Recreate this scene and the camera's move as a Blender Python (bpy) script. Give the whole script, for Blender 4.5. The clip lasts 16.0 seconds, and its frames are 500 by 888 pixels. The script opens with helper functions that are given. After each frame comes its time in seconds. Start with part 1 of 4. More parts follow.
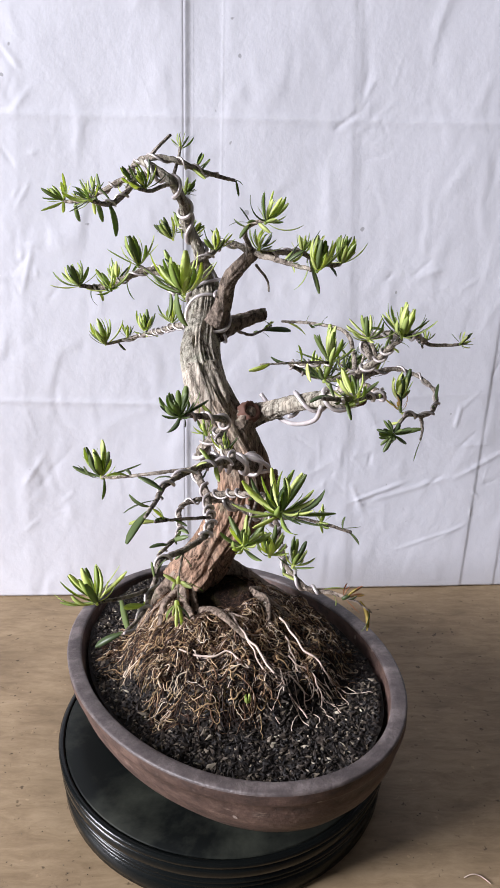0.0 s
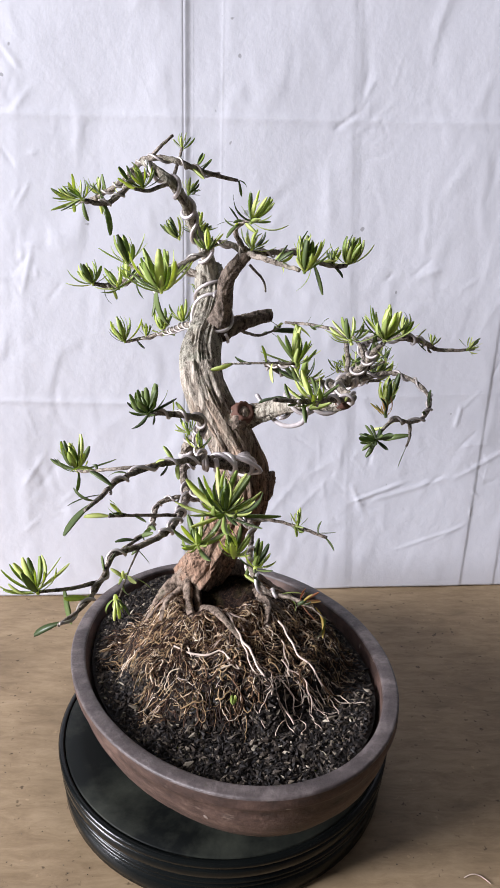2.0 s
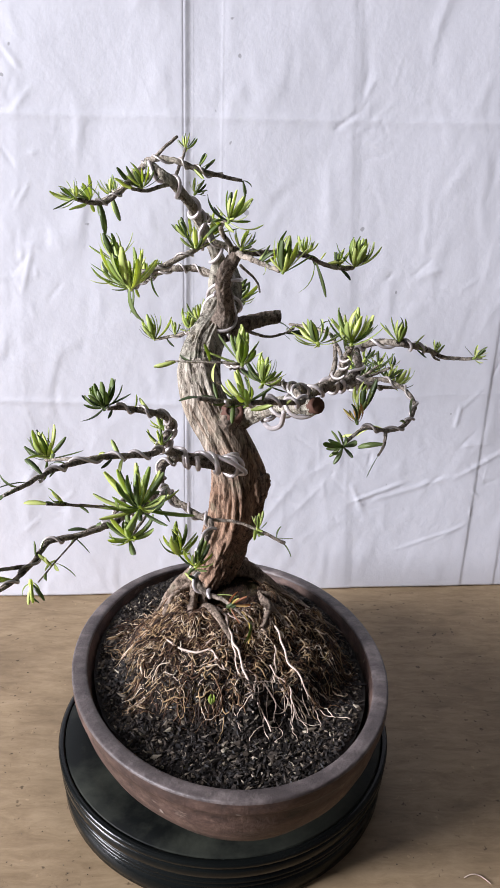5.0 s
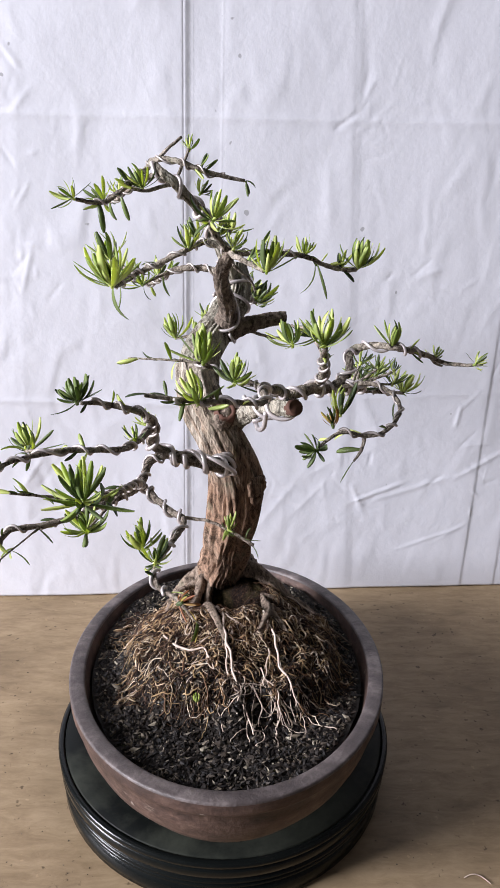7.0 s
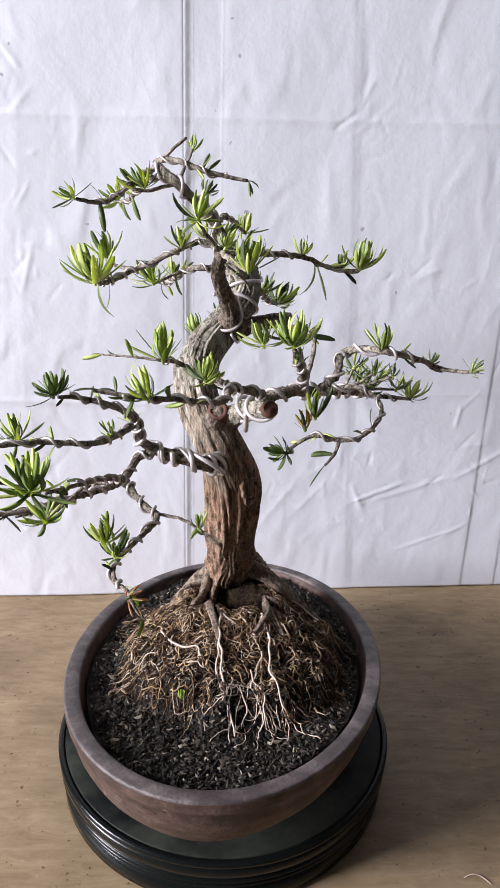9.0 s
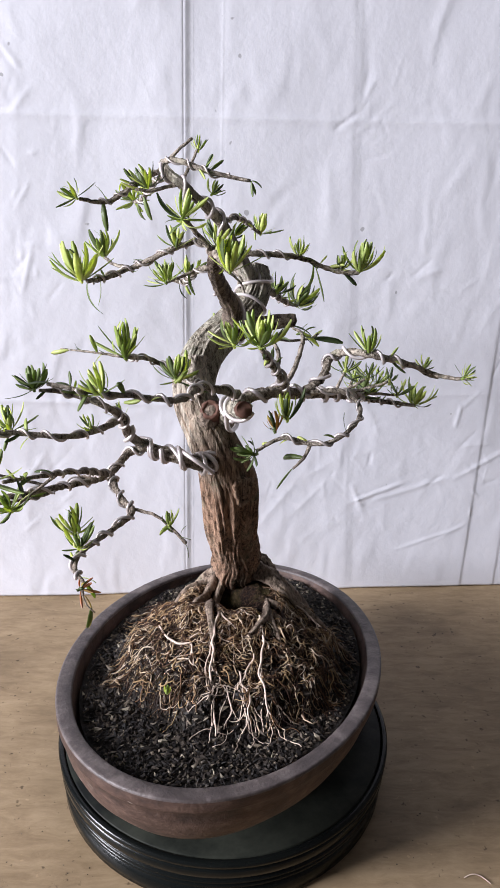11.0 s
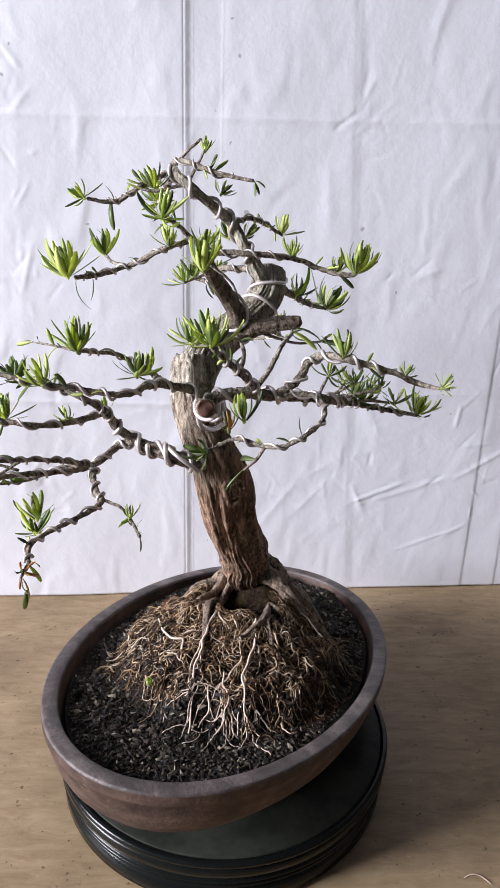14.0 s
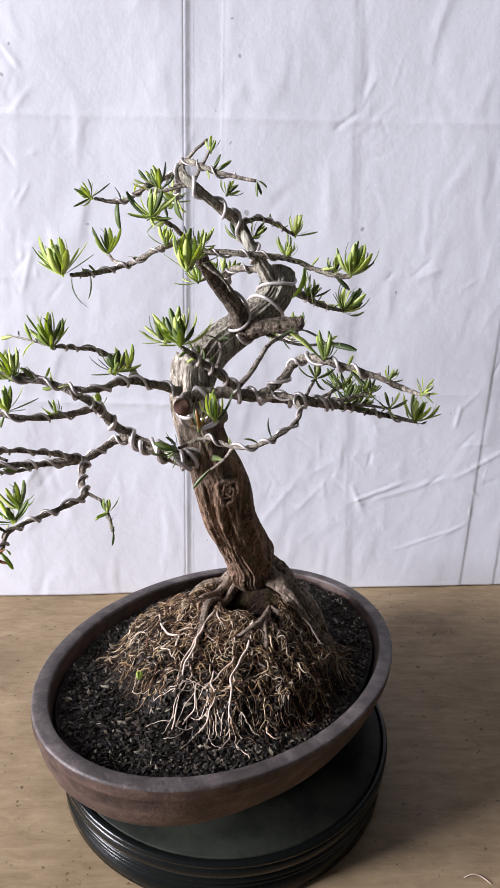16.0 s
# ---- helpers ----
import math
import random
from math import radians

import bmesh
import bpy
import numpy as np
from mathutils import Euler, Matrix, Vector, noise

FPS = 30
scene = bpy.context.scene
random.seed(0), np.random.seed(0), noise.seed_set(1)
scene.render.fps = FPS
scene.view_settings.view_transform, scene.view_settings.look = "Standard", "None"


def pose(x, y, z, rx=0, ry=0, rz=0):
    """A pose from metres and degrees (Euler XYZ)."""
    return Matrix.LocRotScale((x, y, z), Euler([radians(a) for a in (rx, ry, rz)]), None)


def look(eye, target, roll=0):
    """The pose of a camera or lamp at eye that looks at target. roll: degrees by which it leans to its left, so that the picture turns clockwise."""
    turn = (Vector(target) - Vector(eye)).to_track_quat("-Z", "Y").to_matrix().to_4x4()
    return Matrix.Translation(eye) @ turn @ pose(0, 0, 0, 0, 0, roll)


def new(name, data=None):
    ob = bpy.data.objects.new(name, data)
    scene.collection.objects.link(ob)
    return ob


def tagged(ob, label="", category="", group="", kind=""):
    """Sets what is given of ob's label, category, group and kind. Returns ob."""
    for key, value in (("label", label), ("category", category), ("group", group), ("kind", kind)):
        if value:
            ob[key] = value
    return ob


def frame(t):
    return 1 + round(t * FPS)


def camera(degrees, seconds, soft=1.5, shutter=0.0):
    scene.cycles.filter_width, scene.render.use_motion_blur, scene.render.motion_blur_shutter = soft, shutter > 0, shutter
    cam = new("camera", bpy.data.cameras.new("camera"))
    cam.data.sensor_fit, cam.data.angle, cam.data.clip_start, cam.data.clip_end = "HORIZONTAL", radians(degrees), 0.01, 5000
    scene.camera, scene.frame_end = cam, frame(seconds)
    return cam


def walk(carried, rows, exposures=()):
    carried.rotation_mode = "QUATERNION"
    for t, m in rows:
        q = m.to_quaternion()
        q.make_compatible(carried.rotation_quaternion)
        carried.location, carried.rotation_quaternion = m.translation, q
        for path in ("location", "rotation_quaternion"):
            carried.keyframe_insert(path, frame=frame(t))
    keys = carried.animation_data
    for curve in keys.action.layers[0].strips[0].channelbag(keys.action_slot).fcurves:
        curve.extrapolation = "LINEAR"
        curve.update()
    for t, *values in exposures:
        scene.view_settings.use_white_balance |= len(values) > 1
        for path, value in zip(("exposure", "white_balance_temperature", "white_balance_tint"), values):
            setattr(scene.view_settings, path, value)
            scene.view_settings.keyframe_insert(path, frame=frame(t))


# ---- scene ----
cam = camera(40.33, 16.0, soft=1.25)
EYE = (0.0, -0.6, 0.599)
AIM = (0.02963, 0.33744, 0.25219)
walk(cam, [(0.0, look(EYE, AIM, 1.72)), (16.0, look(EYE, AIM, 1.72))], exposures=[(0.0, 0.0), (16.0, 0.0)])

# ------------------------------------------------------------ world and light
world = bpy.data.worlds.new("world")
scene.world = world
world.use_nodes = True
wn = world.node_tree.nodes
sky = wn.new("ShaderNodeTexSky")
sky.sky_type = "NISHITA"
sky.sun_disc = False
sky.sun_elevation = radians(40)
sky.sun_rotation = radians(-70)
wn["Background"].inputs["Strength"].default_value = 0.12
world.node_tree.links.new(sky.outputs["Color"], wn["Background"].inputs["Color"])


def window_light(name, at, target, wide, high, watts, colour):
    data = bpy.data.lights.new(name, "AREA")
    data.shape, data.size, data.size_y = "RECTANGLE", wide, high
    data.energy, data.color = watts, colour
    ob = new(name, data)
    ob.matrix_world = look(at, target)
    return ob


window_light("window_daylight", (-4.60, -1.62, 1.95), (0.0, -0.30, 0.30), 1.60, 2.20, 790, (0.915, 0.912, 1.0))


# ------------------------------------------------------------ materials
def material(name, rough=0.6, metal=0.0, spec=0.5):
    m = bpy.data.materials.new(name)
    m.use_nodes = True
    b = m.node_tree.nodes["Principled BSDF"]
    b.inputs["Roughness"].default_value = rough
    b.inputs["Metallic"].default_value = metal
    b.inputs["Specular IOR Level"].default_value = spec
    return m, m.node_tree.nodes, m.node_tree.links, b


def coords(nodes, links, scale=(1, 1, 1), rot=(0, 0, 0)):
    tc = nodes.new("ShaderNodeTexCoord")
    mp = nodes.new("ShaderNodeMapping")
    mp.inputs["Scale"].default_value = scale
    mp.inputs["Rotation"].default_value = rot
    links.new(tc.outputs["Object"], mp.inputs["Vector"])
    return mp.outputs["Vector"]


def tex_noise(nodes, links, vec, scale, detail=4.0, rough=0.55, distort=0.0):
    n = nodes.new("ShaderNodeTexNoise")
    n.inputs["Scale"].default_value = scale
    n.inputs["Detail"].default_value = detail
    n.inputs["Roughness"].default_value = rough
    n.inputs["Distortion"].default_value = distort
    if vec is not None:
        links.new(vec, n.inputs["Vector"])
    return n.outputs["Fac"]


def ramp(nodes, links, fac, stops):
    r = nodes.new("ShaderNodeValToRGB")
    el = r.color_ramp.elements
    while len(el) < len(stops):
        el.new(0.5)
    for e, (p, c) in zip(el, stops):
        e.position, e.color = p, (*c, 1)
    links.new(fac, r.inputs["Fac"])
    return r.outputs["Color"]


def mix(nodes, links, fac, a, b, mode="MIX"):
    m = nodes.new("ShaderNodeMix")
    m.data_type, m.blend_type = "RGBA", mode
    for sock, v in (("Factor", fac), ("A", a), ("B", b)):
        s = [i for i in m.inputs if i.name == sock and (i.type == "VALUE" if sock == "Factor" else i.type == "RGBA")][0]
        if isinstance(v, (int, float)):
            s.default_value = v
        elif isinstance(v, tuple):
            s.default_value = (*v, 1)
        else:
            links.new(v, s)
    return [o for o in m.outputs if o.type == "RGBA"][0]


def bump(nodes, links, bsdf, height, strength, dist):
    b = nodes.new("ShaderNodeBump")
    b.inputs["Strength"].default_value = strength
    b.inputs["Distance"].default_value = dist
    links.new(height, b.inputs["Height"])
    links.new(b.outputs["Normal"], bsdf.inputs["Normal"])


def mat_cloth():
    m, n, l, b = material("white_cloth", 0.78, spec=0.25)
    v = coords(n, l)
    big = tex_noise(n, l, v, 3.0, 3)
    col = ramp(n, l, big, [(0.3, (0.685, 0.687, 0.735)), (0.7, (0.73, 0.732, 0.78))])
    spots = tex_noise(n, l, v, 55.0, 2, 0.4)
    dirt = ramp(n, l, spots, [(0.775, (1, 1, 1)), (0.80, (0.6, 0.59, 0.58))])
    l.new(mix(n, l, 1.0, col, dirt, "MULTIPLY"), b.inputs["Base Color"])
    wr = n.new("ShaderNodeTexNoise")
    wr.noise_type = "RIDGED_MULTIFRACTAL"
    wr.inputs["Scale"].default_value = 15.0
    wr.inputs["Detail"].default_value = 5.0
    wr.inputs["Distortion"].default_value = 0.6
    l.new(coords(n, l, (1.5, 1.5, 0.8)), wr.inputs["Vector"])
    fine = tex_noise(n, l, v, 60.0, 5, 0.6)
    cr = n.new("ShaderNodeTexVoronoi")
    cr.feature = "DISTANCE_TO_EDGE"
    cr.inputs["Scale"].default_value = 13.0
    warp = n.new("ShaderNodeTexNoise")
    warp.inputs["Scale"].default_value = 9.0
    warp.inputs["Detail"].default_value = 4.0
    l.new(v, warp.inputs["Vector"])
    l.new(mix(n, l, 0.06, v, warp.outputs["Color"]), cr.inputs["Vector"])
    line = ramp(n, l, cr.outputs["Distance"], [(0.0, (1, 1, 1)), (0.16, (0, 0, 0))])
    where = ramp(n, l, tex_noise(n, l, v, 6.0, 3), [(0.50, (0, 0, 0)), (0.66, (1, 1, 1))])
    line = mix(n, l, 1.0, line, where, "MULTIPLY")
    relief = mix(n, l, 0.75, fine, wr.outputs["Fac"])
    bump(n, l, b, mix(n, l, 0.11, relief, line), 0.6, 0.004)
    return m


def mat_table():
    m, n, l, b = material("plywood_table", 0.55, spec=0.35)
    v = coords(n, l, (1.0, 3.5, 1.0), (0, 0, radians(4)))
    grain = tex_noise(n, l, v, 22.0, 9, 0.7, 0.4)
    col = ramp(n, l, grain, [(0.28, (0.215, 0.152, 0.088)), (0.5, (0.312, 0.230, 0.138)), (0.74, (0.41, 0.312, 0.197))])
    v2 = coords(n, l)
    blot = tex_noise(n, l, v2, 5.0, 5, 0.6)
    blotc = ramp(n, l, blot, [(0.3, (0.66, 0.63, 0.60)), (0.65, (1.06, 1.04, 1.02))])
    col = mix(n, l, 1.0, col, blotc, "MULTIPLY")
    sp = tex_noise(n, l, v2, 130.0, 3, 0.5)
    spc = ramp(n, l, sp, [(0.26, (0.25, 0.22, 0.20)), (0.33, (1, 1, 1)), (0.70, (1, 1, 1)), (0.76, (1.35, 1.33, 1.3))])
    l.new(mix(n, l, 0.8, col, spc, "MULTIPLY"), b.inputs["Base Color"])
    bump(n, l, b, mix(n, l, 0.5, grain, sp), 0.2, 0.001)
    return m


def mat_clay():
    m, n, l, b = material("unglazed_clay", 0.62, spec=0.35)
    v = coords(n, l)
    a = tex_noise(n, l, coords(n, l, (1, 1, 2.2)), 34.0, 8, 0.72)
    col = ramp(n, l, a, [(0.34, (0.036, 0.023, 0.019)), (0.5, (0.078, 0.046, 0.036)), (0.68, (0.145, 0.092, 0.070))])
    s = tex_noise(n, l, coords(n, l, (30, 30, 90)), 1.2, 4, 0.6)
    scuff = ramp(n, l, s, [(0.64, (0, 0, 0)), (0.72, (1, 1, 1))])
    col = mix(n, l, scuff, col, (0.17, 0.12, 0.095))
    pt = ramp(n, l, tex_noise(n, l, v, 13.0, 6, 0.7, 0.5), [(0.38, (0.72, 0.71, 0.70)), (0.55, (1, 1, 1)), (0.68, (1.25, 1.23, 1.2))])
    col = mix(n, l, 1.0, col, pt, "MULTIPLY")
    chip = ramp(n, l, tex_noise(n, l, v, 75.0, 2, 0.4), [(0.73, (0, 0, 0)), (0.77, (1, 1, 1))])
    col = mix(n, l, chip, col, (0.24, 0.19, 0.16))
    l.new(col, b.inputs["Base Color"])
    f = tex_noise(n, l, v, 220.0, 4, 0.6)
    bump(n, l, b, mix(n, l, 0.4, f, a), 0.6, 0.0018)
    return m


def mat_rim():
    m, n, l, b = material("worn_clay_rim", 0.5, spec=0.45)
    v = coords(n, l)
    a = tex_noise(n, l, v, 30.0, 6, 0.7)
    col = ramp(n, l, a, [(0.34, (0.042, 0.032, 0.031)), (0.5, (0.085, 0.068, 0.065)), (0.70, (0.21, 0.175, 0.165))])
    l.new(col, b.inputs["Base Color"])
    bump(n, l, b, tex_noise(n, l, v, 160.0, 5, 0.65), 0.7, 0.0016)
    return m


def mat_plastic(name, dusty):
    m, n, l, b = material(name, 0.3, spec=0.22 - 0.12 * dusty)
    v = coords(n, l)
    a = tex_noise(n, l, v, 9.0, 7, 0.68, 0.2)
    dust = ramp(n, l, a, [(0.44, (0.05 * dusty,) * 3), (0.66, (dusty, dusty, dusty))])
    col = mix(n, l, dust, (0.004, 0.005, 0.005), (0.036, 0.039, 0.030))
    l.new(col, b.inputs["Base Color"])
    rr = ramp(n, l, a, [(0.35, (0.15 + 0.3 * dusty,) * 3), (0.7, (0.22 + 0.4 * dusty, 0.22 + 0.4 * dusty, 0.22 + 0.4 * dusty))])
    l.new(rr, b.inputs["Roughness"])
    bump(n, l, b, tex_noise(n, l, v, 190.0, 3), 0.08, 0.0006)
    return m


def mat_soil():
    m, n, l, b = material("dark_soil", 0.85, spec=0.25)
    v = coords(n, l)
    a = tex_noise(n, l, v, 260.0, 5, 0.7)
    col = ramp(n, l, a, [(0.35, (0.006, 0.005, 0.004)), (0.6, (0.016, 0.012, 0.009)), (0.8, (0.045, 0.035, 0.027))])
    l.new(col, b.inputs["Base Color"])
    bump(n, l, b, a, 1.0, 0.003)
    return m


def mat_granule():
    m, n, l, b = material("soil_granule", 0.65, spec=0.35)
    g = n.new("ShaderNodeNewGeometry")
    col = ramp(n, l, g.outputs["Random Per Island"],
               [(0.0, (0.004, 0.003, 0.003)), (0.55, (0.017, 0.012, 0.009)), (0.82, (0.055, 0.042, 0.031)), (0.95, (0.16, 0.13, 0.095)), (1.0, (0.44, 0.39, 0.30))])
    l.new(col, b.inputs["Base Color"])
    return m


def mat_fibre_soil():
    m, n, l, b = material("fibrous_soil", 0.9, spec=0.15)
    v = coords(n, l)
    a = tex_noise(n, l, v, 330.0, 6, 0.75, 1.2)
    c = tex_noise(n, l, v, 24.0, 4, 0.6)
    col = ramp(n, l, a, [(0.42, (0.005, 0.003, 0.002)), (0.56, (0.035, 0.018, 0.011)), (0.68, (0.17, 0.095, 0.055))])
    moss = ramp(n, l, c, [(0.54, (0, 0, 0)), (0.70, (0.4, 0.4, 0.4))])
    col = mix(n, l, moss, col, (0.085, 0.075, 0.022))
    l.new(col, b.inputs["Base Color"])
    bump(n, l, b, a, 1.0, 0.005)
    return m


def mat_rootlet():
    m, n, l, b = material("root_fibre", 0.7, spec=0.25)
    g = n.new("ShaderNodeNewGeometry")
    col = ramp(n, l, g.outputs["Random Per Island"],
               [(0.0, (0.014, 0.007, 0.005)), (0.36, (0.05, 0.024, 0.013)), (0.58, (0.17, 0.093, 0.048)), (0.75, (0.33, 0.225, 0.115)), (0.89, (0.50, 0.38, 0.26)), (1.0, (0.70, 0.60, 0.50))])
    l.new(col, b.inputs["Base Color"])
    return m


def mat_bark(name, low, high, z0=0.34, z1=0.46, along=1.0):
    m, n, l, b = material(name, 0.82, spec=0.2)
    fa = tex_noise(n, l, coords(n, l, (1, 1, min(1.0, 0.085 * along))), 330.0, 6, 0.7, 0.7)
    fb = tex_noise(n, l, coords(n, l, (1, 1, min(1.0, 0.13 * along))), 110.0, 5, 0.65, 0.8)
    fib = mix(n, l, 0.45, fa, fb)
    v1 = coords(n, l)
    big = tex_noise(n, l, v1, 28.0, 4, 0.6)
    sep = n.new("ShaderNodeSeparateXYZ")
    l.new(v1, sep.inputs["Vector"])
    mr = n.new("ShaderNodeMapRange")
    mr.inputs["From Min"].default_value, mr.inputs["From Max"].default_value = z0, z1
    l.new(sep.outputs["Z"], mr.inputs["Value"])
    add = n.new("ShaderNodeMath")
    add.operation = "MULTIPLY_ADD"
    l.new(big, add.inputs[0])
    add.inputs[1].default_value = 1.6
    add.inputs[2].default_value = -0.8
    tot = n.new("ShaderNodeMath")
    tot.operation, tot.use_clamp = "ADD", True
    l.new(mr.outputs["Result"], tot.inputs[0])
    l.new(add.outputs["Value"], tot.inputs[1])
    base = mix(n, l, tot.outputs["Value"], low, high)
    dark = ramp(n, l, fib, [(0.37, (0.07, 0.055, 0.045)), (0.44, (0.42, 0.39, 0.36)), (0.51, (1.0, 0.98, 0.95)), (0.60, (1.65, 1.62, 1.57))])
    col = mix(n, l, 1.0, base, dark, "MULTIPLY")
    moss = ramp(n, l, tex_noise(n, l, v1, 55.0, 5, 0.6), [(0.58, (0, 0, 0)), (0.68, (1, 1, 1))])
    col = mix(n, l, mix(n, l, 1.0, moss, (0.35, 0.35, 0.35), "MULTIPLY"), col, (0.20, 0.22, 0.14))
    l.new(col, b.inputs["Base Color"])
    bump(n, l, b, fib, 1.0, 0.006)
    return m


def mat_wire(name, lo, hi):
    m, n, l, b = material(name, 0.40, 0.45, 0.5)
    v = coords(n, l)
    a = tex_noise(n, l, v, 60.0, 4)
    col = ramp(n, l, a, [(0.3, lo), (0.7, hi)])
    l.new(col, b.inputs["Base Color"])
    return m


def mat_leaf(name, a, c):
    m, n, l, b = material(name, 0.4, spec=0.5)
    oi = n.new("ShaderNodeObjectInfo")
    g = n.new("ShaderNodeNewGeometry")
    s = n.new("ShaderNodeMath")
    s.operation = "ADD"
    l.new(oi.outputs["Random"], s.inputs[0])
    l.new(g.outputs["Random Per Island"], s.inputs[1])
    h = n.new("ShaderNodeMath")
    h.operation = "FRACT"
    l.new(s.outputs["Value"], h.inputs[0])
    v = coords(n, l)
    blot = tex_noise(n, l, v, 150.0, 3)
    f2 = n.new("ShaderNodeMath")
    f2.operation = "MULTIPLY_ADD"
    l.new(blot, f2.inputs[0])
    f2.inputs[1].default_value = 0.4
    l.new(h.outputs["Value"], f2.inputs[2])
    col = ramp(n, l, f2.outputs["Value"], [(0.15, a), (1.1, c)])
    l.new(col, b.inputs["Base Color"])
    tr = n.new("ShaderNodeBsdfTranslucent")
    l.new(mix(n, l, 1.0, col, (1.5, 1.6, 0.7), "MULTIPLY"), tr.inputs["Color"])
    ms = n.new("ShaderNodeMixShader")
    ms.inputs["Fac"].default_value = 0.4
    out = n["Material Output"]
    l.new(b.outputs["BSDF"], ms.inputs[1])
    l.new(tr.outputs["BSDF"], ms.inputs[2])
    l.new(ms.outputs["Shader"], out.inputs["Surface"])
    return m


def mat_plain(name, colour, rough, scale=6.0):
    m, n, l, b = material(name, rough, spec=0.3)
    v = coords(n, l)
    a = tex_noise(n, l, v, scale, 5)
    lo = tuple(x * 0.85 for x in colour)
    hi = tuple(min(x * 1.1, 0.9) for x in colour)
    l.new(ramp(n, l, a, [(0.3, lo), (0.7, hi)]), b.inputs["Base Color"])
    bump(n, l, b, tex_noise(n, l, v, scale * 20, 3), 0.1, 0.001)
    return m


CLOTH, TABLE, CLAY, RIM = mat_cloth(), mat_table(), mat_clay(), mat_rim()
PLASTIC_TOP, PLASTIC = mat_plastic("dusty_black_plastic", 0.9), mat_plastic("black_plastic", 0.05)
SOIL, GRAIN, ROOTLET, FIBRE = mat_soil(), mat_granule(), mat_rootlet(), mat_fibre_soil()
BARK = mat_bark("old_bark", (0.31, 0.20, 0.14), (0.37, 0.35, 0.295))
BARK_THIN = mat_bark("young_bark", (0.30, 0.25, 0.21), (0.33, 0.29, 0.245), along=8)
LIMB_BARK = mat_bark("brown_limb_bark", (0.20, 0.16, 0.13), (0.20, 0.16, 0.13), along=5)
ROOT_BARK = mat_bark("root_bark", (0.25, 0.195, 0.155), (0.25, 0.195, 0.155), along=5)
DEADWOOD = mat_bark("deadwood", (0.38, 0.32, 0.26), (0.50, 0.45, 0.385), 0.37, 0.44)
SCAR = mat_plain("cut_wood", (0.105, 0.05, 0.035), 0.75, 90.0)
WIRE = mat_wire("aluminium_wire", (0.50, 0.45, 0.44), (0.74, 0.68, 0.67))
WIRE_DULL = mat_wire("weathered_wire", (0.40, 0.355, 0.335), (0.62, 0.565, 0.54))
ROOT_PALE = mat_plain("pale_root_skin", (0.60, 0.48, 0.40), 0.7, 120.0)
LEAF = mat_leaf("fresh_leaf", (0.24, 0.33, 0.075), (0.64, 0.68, 0.28))
LEAF_OLD = mat_leaf("mature_leaf", (0.055, 0.085, 0.035), (0.21, 0.27, 0.10))
LEAF_DRY = mat_leaf("yellowed_leaf", (0.45, 0.38, 0.10), (0.40, 0.16, 0.08))
PLASTER, CONCRETE = mat_plain("plaster_wall", (0.062, 0.060, 0.058), 0.9), mat_plain("concrete_floor", (0.09, 0.086, 0.082), 0.85)
TIMBER = mat_plain("dark_timber", (0.10, 0.07, 0.05), 0.7, 40.0)


# ------------------------------------------------------------ mesh helpers
def part(name, bm, mat, parent=None, label="", smooth=True):
    me = bpy.data.meshes.new(name)
    bm.to_mesh(me)
    bm.free()
    return mesh_part(name, me, mat, parent, label, smooth)


def mesh_part(name, me, mat, parent=None, label="", smooth=True):
    for m in (mat if isinstance(mat, (list, tuple)) else (mat,)):
        me.materials.append(m)
    if smooth:
        me.polygons.foreach_set("use_smooth", [True] * len(me.polygons))
    ob = new(name, me)
    ob.parent = parent
    if label:
        tagged(ob, label)
    return ob


def box(bm, x0, y0, z0, x1, y1, z1, bevel=0.0):
    r = bmesh.ops.create_cube(bm, size=1.0)
    for v in r["verts"]:
        v.co = Vector((x0 + (v.co.x + 0.5) * (x1 - x0), y0 + (v.co.y + 0.5) * (y1 - y0), z0 + (v.co.z + 0.5) * (z1 - z0)))
    if bevel:
        edges = {e for v in r["verts"] for e in v.link_edges}
        bmesh.ops.bevel(bm, geom=list(edges), offset=bevel, segments=2, affect="EDGES")


def spline(pts, step):
    """Catmull-Rom through rows of numbers, sampled every step metres of the first three."""
    p = np.array(pts, float)
    if len(p) == 2:
        n = max(2, int(np.linalg.norm(p[1, :3] - p[0, :3]) / step) + 1)
        return p[0] + (p[1] - p[0]) * np.linspace(0, 1, n)[:, None]
    p = np.vstack([2 * p[0] - p[1], p, 2 * p[-1] - p[-2]])
    p[0, 3:], p[-1, 3:] = p[1, 3:], p[-2, 3:]
    out = []
    for i in range(1, len(p) - 2):
        n = max(2, int(np.linalg.norm(p[i + 1, :3] - p[i, :3]) / step) + 1)
        t = np.linspace(0, 1, n, endpoint=False)[:, None]
        a, b, c, d = p[i - 1], p[i], p[i + 1], p[i + 2]
        out.append(0.5 * (2 * b + (c - a) * t + (2 * a - 5 * b + 4 * c - d) * t ** 2 + (3 * b - a - 3 * c + d) * t ** 3))
    out.append(p[-2][None])
    return np.vstack(out)


def frames_along(c):
    t = np.gradient(c, axis=0)
    t /= np.linalg.norm(t, axis=1)[:, None] + 1e-12
    n = np.cross(t[0], (0, 0, 1.0))
    if np.linalg.norm(n) < 0.1:
        n = np.cross(t[0], (1.0, 0, 0))
    ns = []
    for k in range(len(c)):
        n = n - t[k] * (n @ t[k])
        n /= np.linalg.norm(n) + 1e-12
        ns.append(n)
    ns = np.array(ns)
    return t, ns, np.cross(t, ns)


